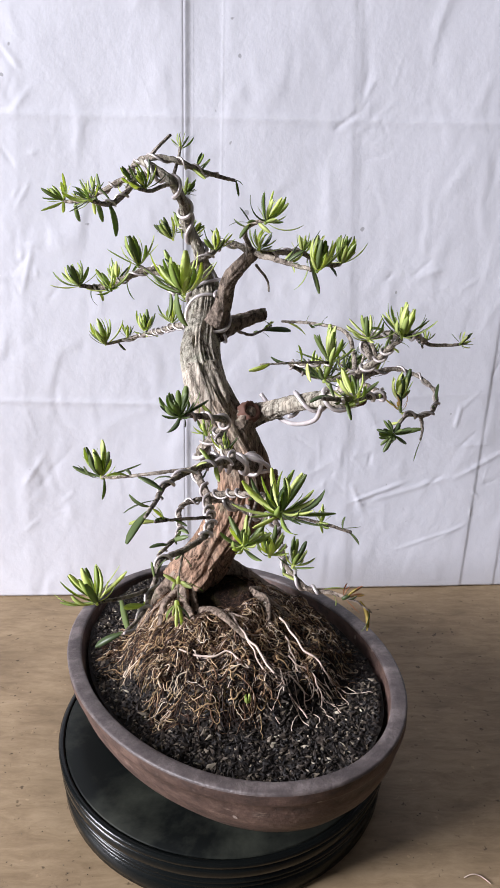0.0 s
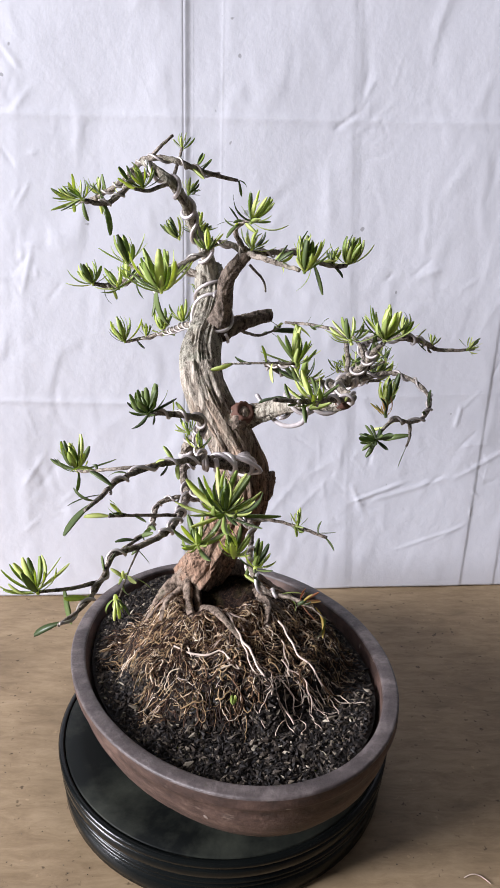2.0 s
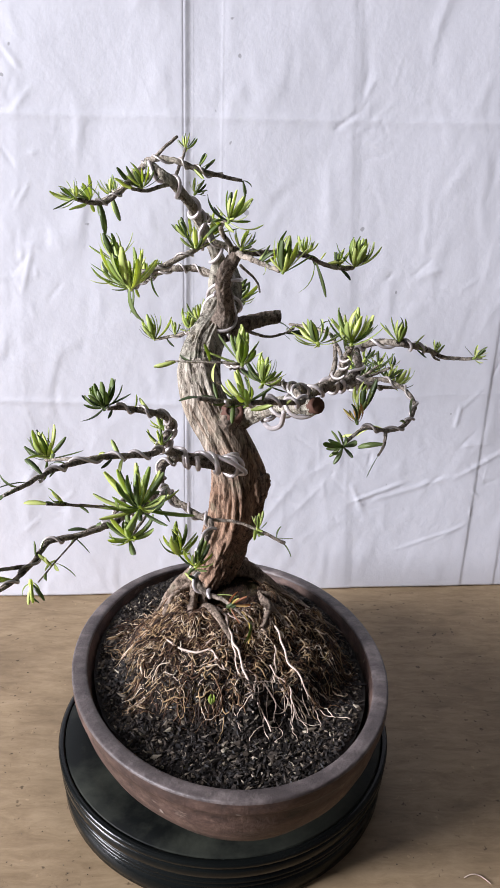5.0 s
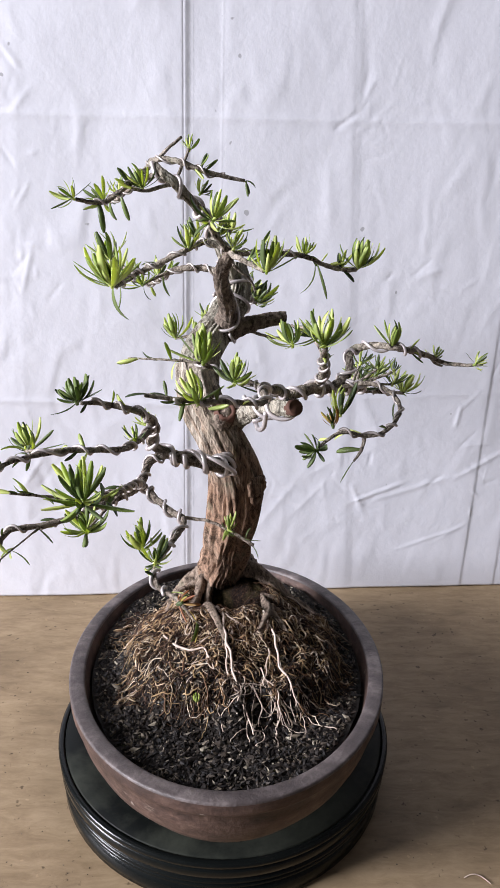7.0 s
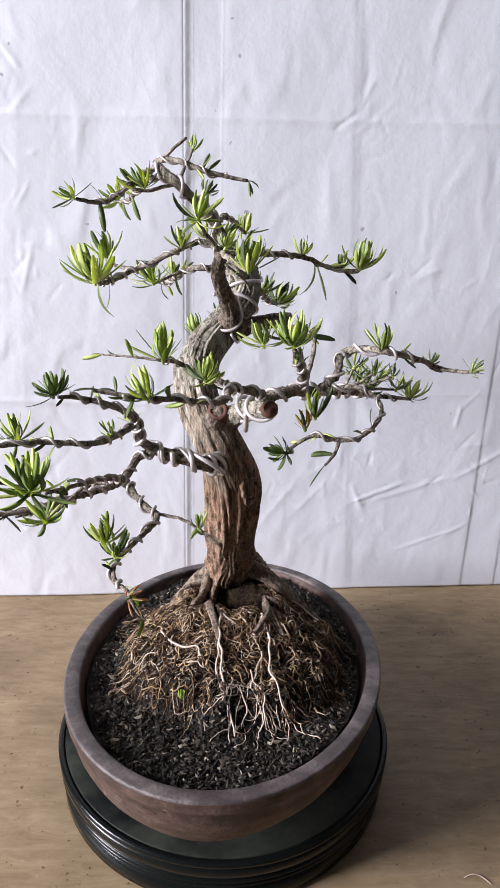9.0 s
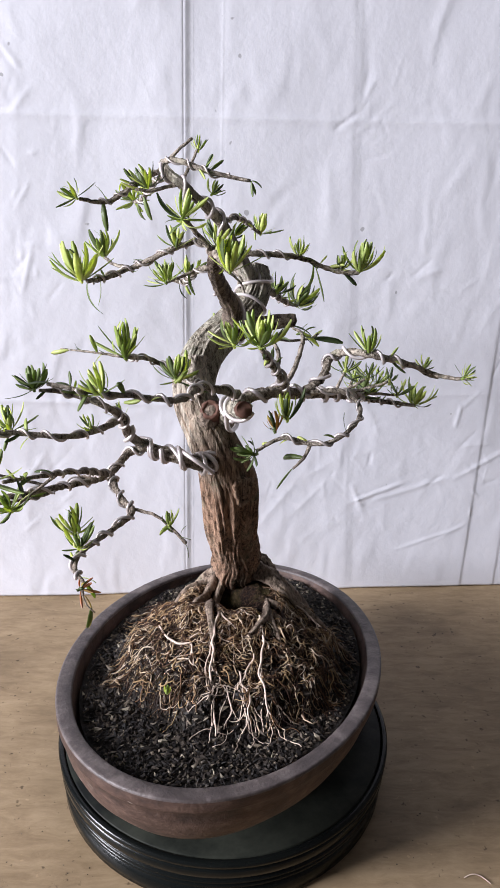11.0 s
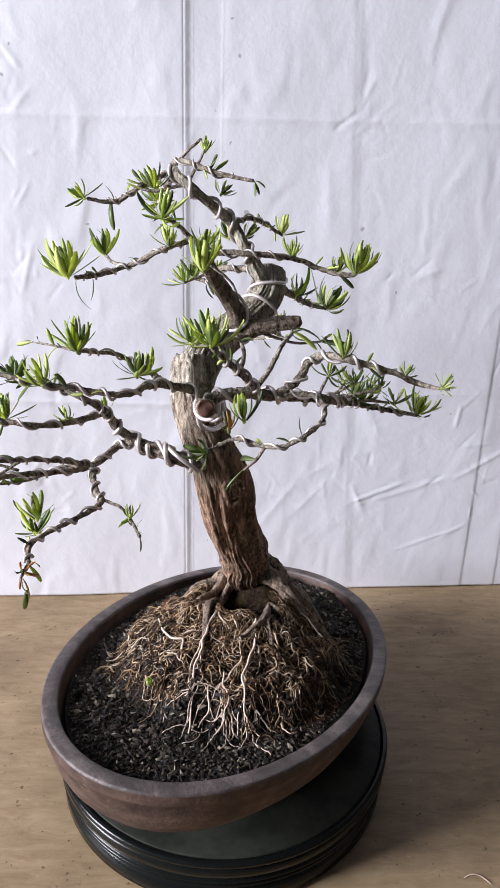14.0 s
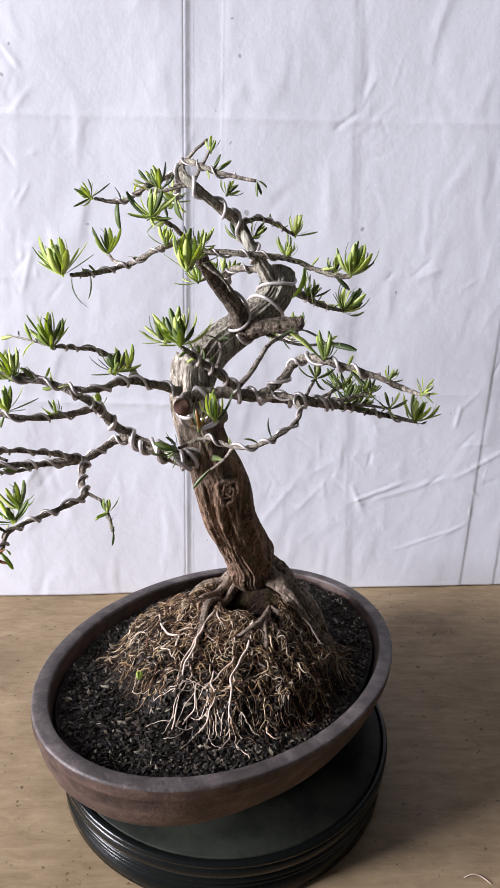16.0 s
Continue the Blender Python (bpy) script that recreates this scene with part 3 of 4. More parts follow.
def trunk():
    rows = mm([(-48, 94, 165, 30), (-39, 75, 190, 26), (-29, 52, 215, 25), (-18.5, 42, 236, 24.5), (-7.5, 18, 270, 23), (8, -6, 310, 24.5), (16.5, -22, 350, 25), (10, -35, 388, 20),
               (-15, -33, 428, 18.5), (-28, -6, 458, 17.5), (-27, 35, 481, 15.5), (-26.5, 64, 499, 15.5), (-31, 77, 516, 16), (-34, 83, 530, 12.5)])
    s = spline(rows, 0.0017)
    c, r = s[:, :3], s[:, 3] * 1.03
    seg = 132
    t, n, b = frames_along(c)
    a = np.linspace(0, 2 * np.pi, seg, endpoint=False)
    shp = np.ones((len(c), seg))
    for i in range(len(c)):
        for j in range(seg):
            q = Vector((math.cos(a[j]) * 2.2, math.sin(a[j]) * 2.2, c[i][2] * 9))
            f = Vector((math.cos(a[j]) * 7, math.sin(a[j]) * 7, c[i][2] * 16))
            flare = max(0.0, (0.235 - c[i][2]) / 0.07)
            g = Vector((math.cos(a[j]) * 5, math.sin(a[j]) * 5, c[i][2] * 11 + 0.8 * noise.noise(q)))
            furrow = 1 - abs(noise.noise(g)) * 2.2
            crack = 1 - abs(noise.noise(Vector((g.x * 1.9 + 3, g.y * 1.9 + 1, g.z * 1.5)))) * 2.2
            shp[i, j] = 1 + 0.15 * noise.noise(q) + 0.08 * abs(noise.noise(f)) - 0.13 * max(0, furrow) ** 3 - 0.085 * max(0, crack) ** 3 + flare * 0.12 * math.sin(5 * a[j] + 1.0)
    v, f = sweep(c, r, seg, shp)
    mesh_part("trunk", pydata("trunk", v, f), BARK, TREE, "gnarled grey-brown trunk with furrowed bark")
    # broken deadwood shoulder with a ragged top
    d = spline(mm([(11, -32, 368, 17), (1, -36, 396, 18), (-12, -35, 422, 18.5), (-22, -29, 445, 18), (-26, -25, 457, 16.5)]), 0.0022)
    top = np.vstack([d, d[-1] * (1, 1, 1, 0.72), d[-1] * (1, 1, 1, 0.40), d[-1] * (1, 1, 1, 0.05)])
    top[-3:, :3] += np.array([(-0.0003, 0.0003, 0.0004), (-0.0006, 0.0006, -0.0030), (-0.0009, 0.0009, -0.0050)])
    jag = np.ones((len(top), 72))
    for i in range(len(top)):
        for j in range(72):
            w = 2 * math.pi * j / 72
            q = Vector((math.cos(w) * 7, math.sin(w) * 7, top[i][2] * 11))
            jag[i, j] = 1 + 0.14 * noise.noise(q * 0.4) - 0.17 * max(0, 1 - abs(noise.noise(q)) * 2.2) ** 3 + 0.03 * noise.noise(q * 4)
    v, f = sweep(top[:, :3], top[:, 3], 72, jag)
    for i in range(max(0, len(top) - 9), len(top)):
        for j in range(72):
            v[i * 72 + j][2] += 0.0060 * noise.noise(Vector((j * 0.33, 0.5, 4.0))) * (i - len(top) + 9) / 9
    mesh_part("deadwood", pydata("deadwood", v, f), DEADWOOD, TREE, "pale weathered deadwood shoulder with a broken top")
    # old pruning wounds
    for p, d, rad in (((17, -51, 426), (0.4, -0.7, 0.6), 7.5),):
        d = Vector(d).normalized()
        steps = (-0.012, -0.002, 0.0015, 0.0028, 0.0016, 0.0006, 0.0016, 0.0008)
        v, f = sweep(np.array([(Vector(p) / 1000 + d * k) for k in np.maximum.accumulate(steps) + np.arange(8) * 1e-5]), np.array([1.35, 1.25, 1.1, 0.9, 0.72, 0.52, 0.3, 0.06]) * rad / 1000, 22,
                     1 + 0.09 * RNG.standard_normal((8, 22)))
        for i, k in enumerate(steps):
            v[i * 22:(i + 1) * 22] += np.array(d) * (k - max(steps[:i + 1]))
        mesh_part("pruning_scar", pydata("pruning_scar", v, f), SCAR if rad < 8 else BARK, TREE, "rough healed pruning wound in the bark")
    # ringed callus round an old healed cut, low on the trunk
    o, d = Vector((0.0418, -0.0318, 0.351)), Vector((0.93, -0.37, 0.05)).normalized()
    e1 = d.cross(Vector((0, 0, 1))).normalized()
    e2 = d.cross(e1)
    tubes = []
    for big, small, back in ((0.0108, 0.0026, -0.0026), (0.0062, 0.0016, -0.0016), (0.0026, 0.0020, -0.0022)):
        w = np.linspace(0, 2 * np.pi, 40)
        ring = np.array([o + d * back + (e1 * math.cos(x) * 0.82 + e2 * math.sin(x)) * big * (1 + 0.16 * math.sin(3 * x + big * 900) + 0.10 * math.sin(7 * x + big * 500)) for x in w])
        tubes.append(sweep(ring, small * (1 + 0.12 * RNG.standard_normal(40)), 8))
    v, f = joined(tubes)
    mesh_part("pruning_scar", pydata("pruning_scar", v, f), BARK, TREE, "ringed callus round an old healed cut")

    return s


trunk_line = trunk()


def branch(rows, name="branch", mat=None, label="", rough=0.12):
    stout = max(r[3] for r in rows) > 6.2
    s = spline(mm(rows), 0.0018 if stout else 0.0035)
    s[:, 3] *= 1 - 0.32 * np.clip((-s[:, 1] - 0.11) / 0.10, 0, 1)
    seg = 36 if stout else 12 if max(r[3] for r in rows) > 4 else 7
    shp = 1 + rough * RNG.standard_normal((len(s), seg)) * (0.12 if stout else 0.6)
    jit = RNG.standard_normal((len(s), 3)) * s[:, 3:4] * (0.02 if stout else 0.10)
    if stout:
        for i in range(len(s)):
            for j in range(seg):
                w = 2 * math.pi * j / seg
                q = Vector((math.cos(w) * 2.4, math.sin(w) * 2.4, i * 0.055 + rows[0][2]))
                g = Vector((math.cos(w) * 4.5, math.sin(w) * 4.5, i * 0.05 + rows[0][1]))
                shp[i, j] += 0.20 * noise.noise(q) - 0.16 * max(0, 1 - abs(noise.noise(g)) * 2.4) ** 2 - 0.08 * max(0, 1 - abs(noise.noise(g * 2.3)) * 2.4) ** 2
    jit[0] = jit[-1] = 0
    v, f = sweep(s[:, :3] + jit, s[:, 3], seg, shp)
    mesh_part(name, pydata(name, v, f), mat or BARK_THIN, TREE, label)
    if name == "branch" and len(s) > 14:
        side_leaves(s)
    return s


LEAF_RNG = np.random.default_rng(23)


def side_leaves(s):
    """A few small leaves along the outer half of a branch."""
    for _ in range(6):
        i = int(LEAF_RNG.integers(len(s) // 2, len(s) - 2))
        t = Vector(s[i + 1, :3] - s[i, :3]).normalized()
        d = (t * 0.8 + Vector(LEAF_RNG.uniform(-1, 1, 3)) + Vector((0, 0, 0.35))).normalized()
        leaf = new("leaf", LEAVES["old" if LEAF_RNG.random() < 0.55 else "fresh"][int(LEAF_RNG.integers(4))])
        leaf.parent = TREE
        k = LEAF_RNG.uniform(0.008, 0.016)
        q = d.to_track_quat("Z", "X") @ Euler((0, 0, LEAF_RNG.uniform(-3, 3))).to_quaternion()
        leaf.matrix_local = Matrix.LocRotScale(Vector(s[i, :3]) + d * (s[i, 3] * 0.6), q, (k, k * 1.15, k))


def coil(s, a=0.0, b=1.0, pitch=9.0, wire=1.5, phase=0.0, hand=1):
    """A wire wound round the part from a to b of the sampled branch s."""
    pitch *= 2.1 if wire < 1.45 else 1.9
    i0, i1 = int(a * (len(s) - 1)), int(b * (len(s) - 1))
    c = s[i0:i1 + 1]
    if len(c) < 3:
        return
    ln = np.concatenate([[0], np.cumsum(np.linalg.norm(np.diff(c[:, :3], axis=0), axis=1))])
    k = max(8, int(ln[-1] / 0.0009))
    x = np.linspace(0, ln[-1], k)
    p = np.stack([np.interp(x, ln, c[:, m]) for m in range(4)], 1)
    t, n, bb = frames_along(p[:, :3])
    w = wire / 1000 * (1 - 0.25 * np.clip((-c[:, 1].mean() - 0.11) / 0.10, 0, 1))
    wob = 1 + 0.25 * np.sin(x * 310 + phase * 3)
    ang = hand * x / (pitch / 1000) * 2 * np.pi + phase + 0.9 * np.sin(x * 140 + phase) + 0.5 * np.sin(x * 61 + 2 * phase)
    rr = (p[:, 3] * 1.02 + w * 0.9 * wob)[:, None]
    path = p[:, :3] + rr * (n * np.cos(ang)[:, None] + bb * np.sin(ang)[:, None])
    v, f = sweep(path, np.full(k, w), 6)
    fine = wire < 1.25
    mesh_part("wire", pydata("wire", v, f), WIRE_DULL if fine else WIRE, TREE, "thin weathered training wire" if fine else "pale aluminium training wire")


def loose_wire(rows, wire=1.6):
    s = spline(mm(rows), 0.002)
    v, f = sweep(s[:, :3], np.full(len(s), wire / 1000), 7)
    mesh_part("wire", pydata("wire", v, f), WIRE, TREE, "pale aluminium training wire")


# leaves: strap-shaped blades with a keel
def leaf_mesh(name, length, width, bend, mat):
    k = 7
    x = np.linspace(0, 1, k)
    wd = width * np.array([0.45, 0.66, 0.90, 1.0, 0.99, 0.86, 0.38])
    v, f = [], []
    for i in range(k):
        z = length * (x[i] - 0.10 * bend * bend * x[i] ** 3)
        o = length * 0.42 * bend * x[i] ** 2
        v += [(o + 0.22 * wd[i], -wd[i], z), (o + 0.22 * wd[i], wd[i], z), (o - 0.10 * wd[i], 0, z), (o - 0.02 * wd[i] - 0.00025, 0, z)]
    for i in range(k - 1):
        a, b = 4 * i, 4 * i + 4
        f += [(a, a + 2, b + 2, b), (a + 2, a + 1, b + 1, b + 2), (a + 3, a, b, b + 3), (a + 1, a + 3, b + 3, b + 1)]
    me = pydata(name, np.array(v), f)
    me.materials.append(mat)
    me.polygons.foreach_set("use_smooth", [True] * len(me.polygons))
    return me


LEAVES = {}
for key, mt in (("fresh", LEAF), ("old", LEAF_OLD), ("dry", LEAF_DRY)):
    LEAVES[key] = [leaf_mesh("leaf", 1.0, wdt, bd, mt) for wdt, bd in ((0.092, -0.90), (0.098, -0.60), (0.086, -0.10), (0.096, -1.30))]


def tuft(at, size=26, n=12, axis=(0, 0, 1), spread=55, kind="fresh", old=0.15, wide=1.0):
    """A rosette of strap leaves at a shoot's end."""
    base = Vector(at) / 1000
    ax = Vector(axis).normalized()
    v, f = sweep(np.array([base - ax * 0.0025, base - ax * 0.0005, base + ax * 0.003]), np.array((0.0010, 0.0014, 0.0009)), 7)
    bud = mesh_part("leaf_tuft", pydata("leaf_tuft", v, f), LEAF if kind == "fresh" else LEAF_OLD, TREE, "rosette of narrow green strap leaves")
    quat = ax.to_track_quat("Z", "Y")
    n = int(n * (1.7 if spread < 50 else 1.9))
    size *= 0.88 if spread < 50 else 0.95
    for i in range(n):
        e = (i + 0.5) / n
        lean = radians(min(95, spread * 1.3 + 6)) * math.sqrt(e) * RNG.uniform(0.65, 1.2)
        turn = i * 2.39996 + RNG.uniform(-0.3, 0.3)
        which = "old" if RNG.random() < old + 0.05 else kind
        s = size / 1000 * RNG.uniform(0.6, 1.1) * (0.8 + 0.25 * e)
        leaf = new("leaf", LEAVES[which][int(RNG.integers(4))])
        leaf.parent = bud
        m = Euler((0, lean, turn), "XYZ").to_matrix()
        spin = Euler((0, 0, RNG.uniform(-0.35, 0.35))).to_matrix()
        off = quat @ Vector((math.cos(turn), math.sin(turn), 0)) * (0.0016 * math.sqrt(e))
        leaf.matrix_local = Matrix.LocRotScale(base + off + ax * (0.0035 * (1 - e) - 0.001), (quat.to_matrix() @ m @ spin).to_quaternion(), (s, s * (1.35 if kind == "old" else wide), s))
    return bud


def lone_leaf(at, towards, size=26, kind="old", wide=1.2):
    d = (Vector(towards)).normalized()
    leaf = new("leaf", LEAVES[kind][int(RNG.integers(4))])
    leaf.parent = TREE
    s = size / 1000
    q = d.to_track_quat("Z", "X") @ Euler((0, 0, RNG.uniform(-1, 1))).to_quaternion()
    leaf.matrix_local = Matrix.LocRotScale(Vector(at) / 1000, q, (s, s * (0.6 + 0.4 * wide), s))


branch([(0, -36, 402, 13), (10, -45, 415, 10.5), (17, -51, 426, 8)], "stub", LIMB_BARK, "knobbly old stub beside the side branch", 0.25)
coil(trunk_line, 0.86, 0.985, 17, 1.7, 2.2)
# --- leader and crown
leader = branch([(-28, 72, 512, 8.5), (-29, 56, 534, 7.0), (-33, 45, 551, 5.6), (-42, 38, 571, 5.0), (-42, 20, 583, 4.7), (-44, 6, 592, 4.4), (-51, -10, 605, 4.2), (-63, -11, 613, 3.8), (-77, -3, 621, 2.8)], "leader", BARK, "slender upper leader bending over")
coil(leader, 0.02, 0.95, 15, 1.7, 0.4)
crown_r = branch([(-77, -3, 621, 2.6), (-60, -8, 623, 2.4), (-44, -7, 620, 2.2), (-28, 1, 614, 2.3), (-12, 13, 610, 1.8), (0, 22, 608, 1.4)])
coil(crown_r, 0.0, 0.8, 9, 0.9, 1.0)
branch([(-72, -5, 620, 1.8), (-62, 2, 632, 1.4), (-53, 9, 641, 1.2)])
branch([(-51, -8, 605, 1.6), (-47, 0, 620, 1.3), (-45, 6, 632, 1.1)])
tuft((-45, 7, 632), 13, 6, (0, 0, 1), 45)
lone_leaf((0, 22, 608), (0.4, 0.2, -0.7), 12)
lone_leaf((1, 23, 608), (0.7, 0.2, -0.1), 10)
lone_leaf((1, 22, 608), (0.2, -0.1, -0.9), 13)
crown_l = branch([(-75, -3, 621, 2.6), (-84, 2, 615, 2.4), (-83, -18, 608, 2.3), (-80, -39, 600, 2.2), (-92, -56, 588, 2.0), (-103, -76, 590, 1.6)])
coil(crown_l, 0.0, 0.85, 8, 0.9, 2.0)
tuft((-104, -79, 591), 19, 9, (-0.6, -0.3, 0.5), 70)
lone_leaf((-94, -58, 588), (0.4, -0.4, -0.6), 24)
lone_leaf((-92, -56, 588), (-0.5, 0.1, 0.8), 18)
crown_b = branch([(-63, -8, 612, 2.6), (-90, 2, 606, 2.4), (-112, 14, 596, 2.2), (-132, 25, 588, 2.0), (-148, 33, 587, 1.6)])
coil(crown_b, 0.0, 0.8, 8, 0.9, 0.0)
tuft((-149, 34, 588), 22, 11, (-0.6, 0.2, 0.5), 75)
tuft((-120, 18, 594), 16, 9, (0.0, 0.1, 1), 60)
lone_leaf((-138, 28, 587), (0.1, -0.1, -1), 19)
lone_leaf((-118, 16, 592), (0.3, -0.1, -0.8), 22)
branch([(-52, -9, 604, 1.8), (-66, -30, 598, 1.5), (-74, -40, 599, 1.3)])
tuft((-70, -30, 600), 23, 11, (-0.3, -0.2, 0.8), 65, old=0.4)
tuft((-42, 24, 597), 15, 8, (0.5, 0.5, 0.8), 60, old=0.3)
# --- back shoots on the leader
br = branch([(-42, 38, 571, 2.6), (-46, 62, 576, 2.3), (-49, 86, 571, 2.1), (-52, 114, 560, 1.6)])
coil(br, 0.0, 0.9, 7, 0.9)
tuft((-52, 116, 560), 22, 11, (-0.1, 0.3, 0.9), 50)
tuft((-56, 46, 558), 22, 9, (-0.5, 0.1, 0.8), 40)
tuft((-38, 52, 560), 16, 7, (0.5, 0.3, 0.6), 50)
# --- left pads
bl = branch([(-30, 66, 516, 4.0), (-46, 74, 524, 3.4), (-62, 75, 527, 3.2), (-85, 64, 526, 3.0), (-112, 74, 514, 2.8), (-134, 92, 506, 3.0), (-150, 85, 508, 2.0)])
coil(bl, 0.0, 0.9, 9, 1.0)
tuft((-151, 84, 509), 26, 13, (-0.3, 0.1, 0.9), 55)
tuft((-112, 74, 516), 22, 10, (0, 0, 1), 60)
tuft((-112, 38, 512), 22, 9, (-0.2, -0.4, 0.8), 70, old=0.3)
branch([(-95, 66, 524, 1.8), (-104, 52, 517, 1.5), (-112, 38, 511, 1.2)])
lone_leaf((-140, 92, 505), (-0.3, 0.1, -0.8), 20)
lone_leaf((-100, 60, 520), (-0.1, 0.1, -0.9), 22)
bl2 = branch([(-30, 38, 478, 4.0), (-52, 70, 474, 3.0), (-76, 122, 458, 2.6), (-97, 164, 446, 2.4), (-121, 175, 437, 2.2), (-143, 171, 432, 1.7)])
coil(bl2, 0.1, 0.9, 9, 0.9)
tuft((-144, 170, 433), 33, 12, (-0.3, 0.1, 0.9), 45)
tuft((-119, 174, 440), 20, 8, (0, 0, 1), 45)
tuft((-97, 164, 450), 24, 9, (0, 0, 1), 50)
tuft((-60, 88, 474), 24, 8, (-0.2, 0.1, 0.9), 60)
# --- upright limb and its shoots
limb = branch([(-16, 22, 484, 11), (-9, 10, 502, 8.2), (-4, -16, 528, 6.9), (6, -34, 543, 6.1), (16, -46, 555, 5.6)], "limb", LIMB_BARK, "stout brown upright limb cut off at its tip")
coil(limb, 0.0, 0.4, 22, 1.5)
f1 = branch([(16, -46, 553, 2.6), (2, -44, 560, 2.4), (-10, -40, 560, 2.3), (-17, -62, 554, 2.2), (-31, -70, 546, 2.2), (-45, -78, 539, 2.2), (-44, -106, 534, 2.2), (-36, -132, 534, 1.8)])
coil(f1, 0.0, 0.95, 8, 1.0)
tuft((-33, -140, 536), 32, 16, (-0.15, -0.1, 1), 55)
tuft((-70, -82, 547), 24, 10, (-0.2, 0, 1), 50)
tuft((-14, -58, 557), 18, 8, (0, 0, 1), 50)
branch([(-45, -80, 540, 1.6), (-58, -82, 541, 1.4), (-70, -82, 546, 1.2)])
lone_leaf((-38, -130, 533), (0.0, -0.2, -1), 26)
lone_leaf((-44, -112, 533), (0.1, 0.1, -1), 20)
f2 = branch([(18, -47, 554, 2.6), (36, -34, 554, 2.4), (52, -12, 553, 2.2), (62, 10, 550, 2.2), (72, 27, 543, 2.0), (86, 36, 539, 2.4), (98, 42, 539, 1.8)])
coil(f2, 0.0, 0.6, 9, 0.9)
tuft((99, 42, 541), 27, 14, (0.25, 0.1, 0.9), 50)
tuft((60, 8, 552), 17, 7, (0.1, 0, 1), 55)
tuft((86, 36, 541), 16, 6, (0.1, 0, 0.9), 60, old=0.4)
lone_leaf((68, 22, 543), (0.35, 0.05, -0.9), 30)
lone_leaf((66, 22, 543), (0.15, -0.05, -0.95), 28, "fresh")
branch([(17, -48, 554, 2.4), (38, -66, 550, 2.1), (58, -82, 546, 1.7)])
tuft((62, -87, 547), 30, 14, (0.15, -0.1, 1), 40)
branch([(14, -48, 556, 2.2), (8, -62, 570, 1.9), (14, -78, 578, 1.7), (22, -92, 580, 1.4)])
tuft((23, -93, 580), 24, 9, (0.4, -0.2, 0.7), 65)
lone_leaf((10, -78, 578), (-0.8, -0.2, 0.2), 14)
lone_leaf((12, -72, 578), (-0.5, 0.1, 0.7), 13)
tuft((20, -48, 558), 18, 9, (0.3, 0, 0.8), 60, old=0.3)
branch([(18, -44, 545, 1.2), (28, -30, 532, 1.0), (30, -24, 522, 0.8)])
# --- cut stub
stub = branch([(-14, 20, 478, 10), (4, 34, 484, 8), (20, 47, 488, 7), (30, 56, 489, 6.5)], "stub", LIMB_BARK, "short thick cut-off branch stub")
coil(stub, 0.0, 0.5, 24, 1.4)
branch([(2, 36, 478, 1.6), (18, 62, 468, 1.4), (30, 84, 468, 1.2), (40, 84, 474, 1.0)])
lone_leaf((32, 88, 468), (0.9, 0.1, 0.1), 30)
lone_leaf((28, 56, 484), (0.5, 0.7, -0.2), 24)
# --- back branch
bb_ = branch([(-28, 82, 520, 4.2), (-31, 100, 508, 3.6), (-33, 114, 502, 3.2), (-42, 152, 488, 2.6), (-50, 190, 479, 1.8)])
coil(bb_, 0.0, 0.8, 9, 1.0)
tuft((-50, 192, 479), 34, 14, (0.1, 0.4, 0.6), 75, old=0.5)
tuft((-36, 124, 500), 24, 10, (0.3, 0.2, 0.7), 65, old=0.4)

# --- right branch with its cut end and pads
right = branch([(10, -26, 410, 13), (24, -38, 419, 10), (38, -51, 428, 8.0), (57, -76, 442, 7.2), (78, -98, 451, 7.0), (95, -113, 457, 7.0)], "limb", BARK, "thick wired side branch with a sawn end")
coil(right, 0.45, 0.96, 14, 1.7, 0.5)
loose_wire([(26, -34, 436), (40, -44, 420), (52, -66, 420), (66, -92, 432), (70, -100, 446)], 2.0)
v_, f_ = sweep(np.array([(0.0935, -0.1118, 0.4565), (0.0978, -0.1158, 0.4580), (0.0979, -0.1159, 0.4581), (0.09795, -0.11595, 0.45812)]), np.array((0.0064, 0.0056, 0.0050, 0.0006)), 16)
mesh_part("cut_face", pydata("cut_face", v_, f_), SCAR, TREE, "reddish sawn branch end")
main = branch([(84, -104, 459, 4.2), (96, -82, 463, 4.4), (102, -61, 459, 4.2), (112, -28, 453, 3.8), (118, 2, 446, 3.2), (112, 34, 437, 2.8), (108, 60, 428, 2.4), (126, 78, 424, 2.0), (143, 86, 423, 1.6)])
coil(main, 0.0, 0.6, 10, 1.6)
coil(main, 0.5, 0.95, 8, 1.0, 1.0)
tuft((143, 86, 424), 25, 9, (0.2, 0.1, 0.8), 60)
tuft((112, 34, 440), 20, 9, (0.2, 0.2, 0.8), 65, old=0.5)
tuft((110, 52, 434), 18, 8, (0.4, 0.2, 0.5), 70, old=0.4)
up = branch([(108, -54, 459, 3.4), (117, -43, 470, 3.2), (113, -24, 482, 3.0), (128, -24, 488, 2.8), (146, -26, 489, 2.6), (160, -14, 485, 2.4), (172, 2, 479, 2.2), (182, 16, 472, 1.9), (198, 10, 473, 1.5), (213, 5, 476, 1.1)])
coil(up, 0.0, 0.7, 10, 1.3)
tuft((146, -27, 491), 22, 9, (0.05, 0, 1), 40)
tuft((208, 6, 476), 13, 7, (0.6, 0, 0.5), 65)
tuft((176, 8, 478), 12, 6, (0.2, 0.2, 0.8), 60, old=0.4)
branch([(172, 4, 478, 1.3), (176, 18, 470, 1.1), (180, 30, 466, 0.9)])
pad = branch([(100, -70, 465, 3.0), (110, -92, 480, 2.6), (114, -112, 494, 2.2), (119, -128, 505, 1.8)])
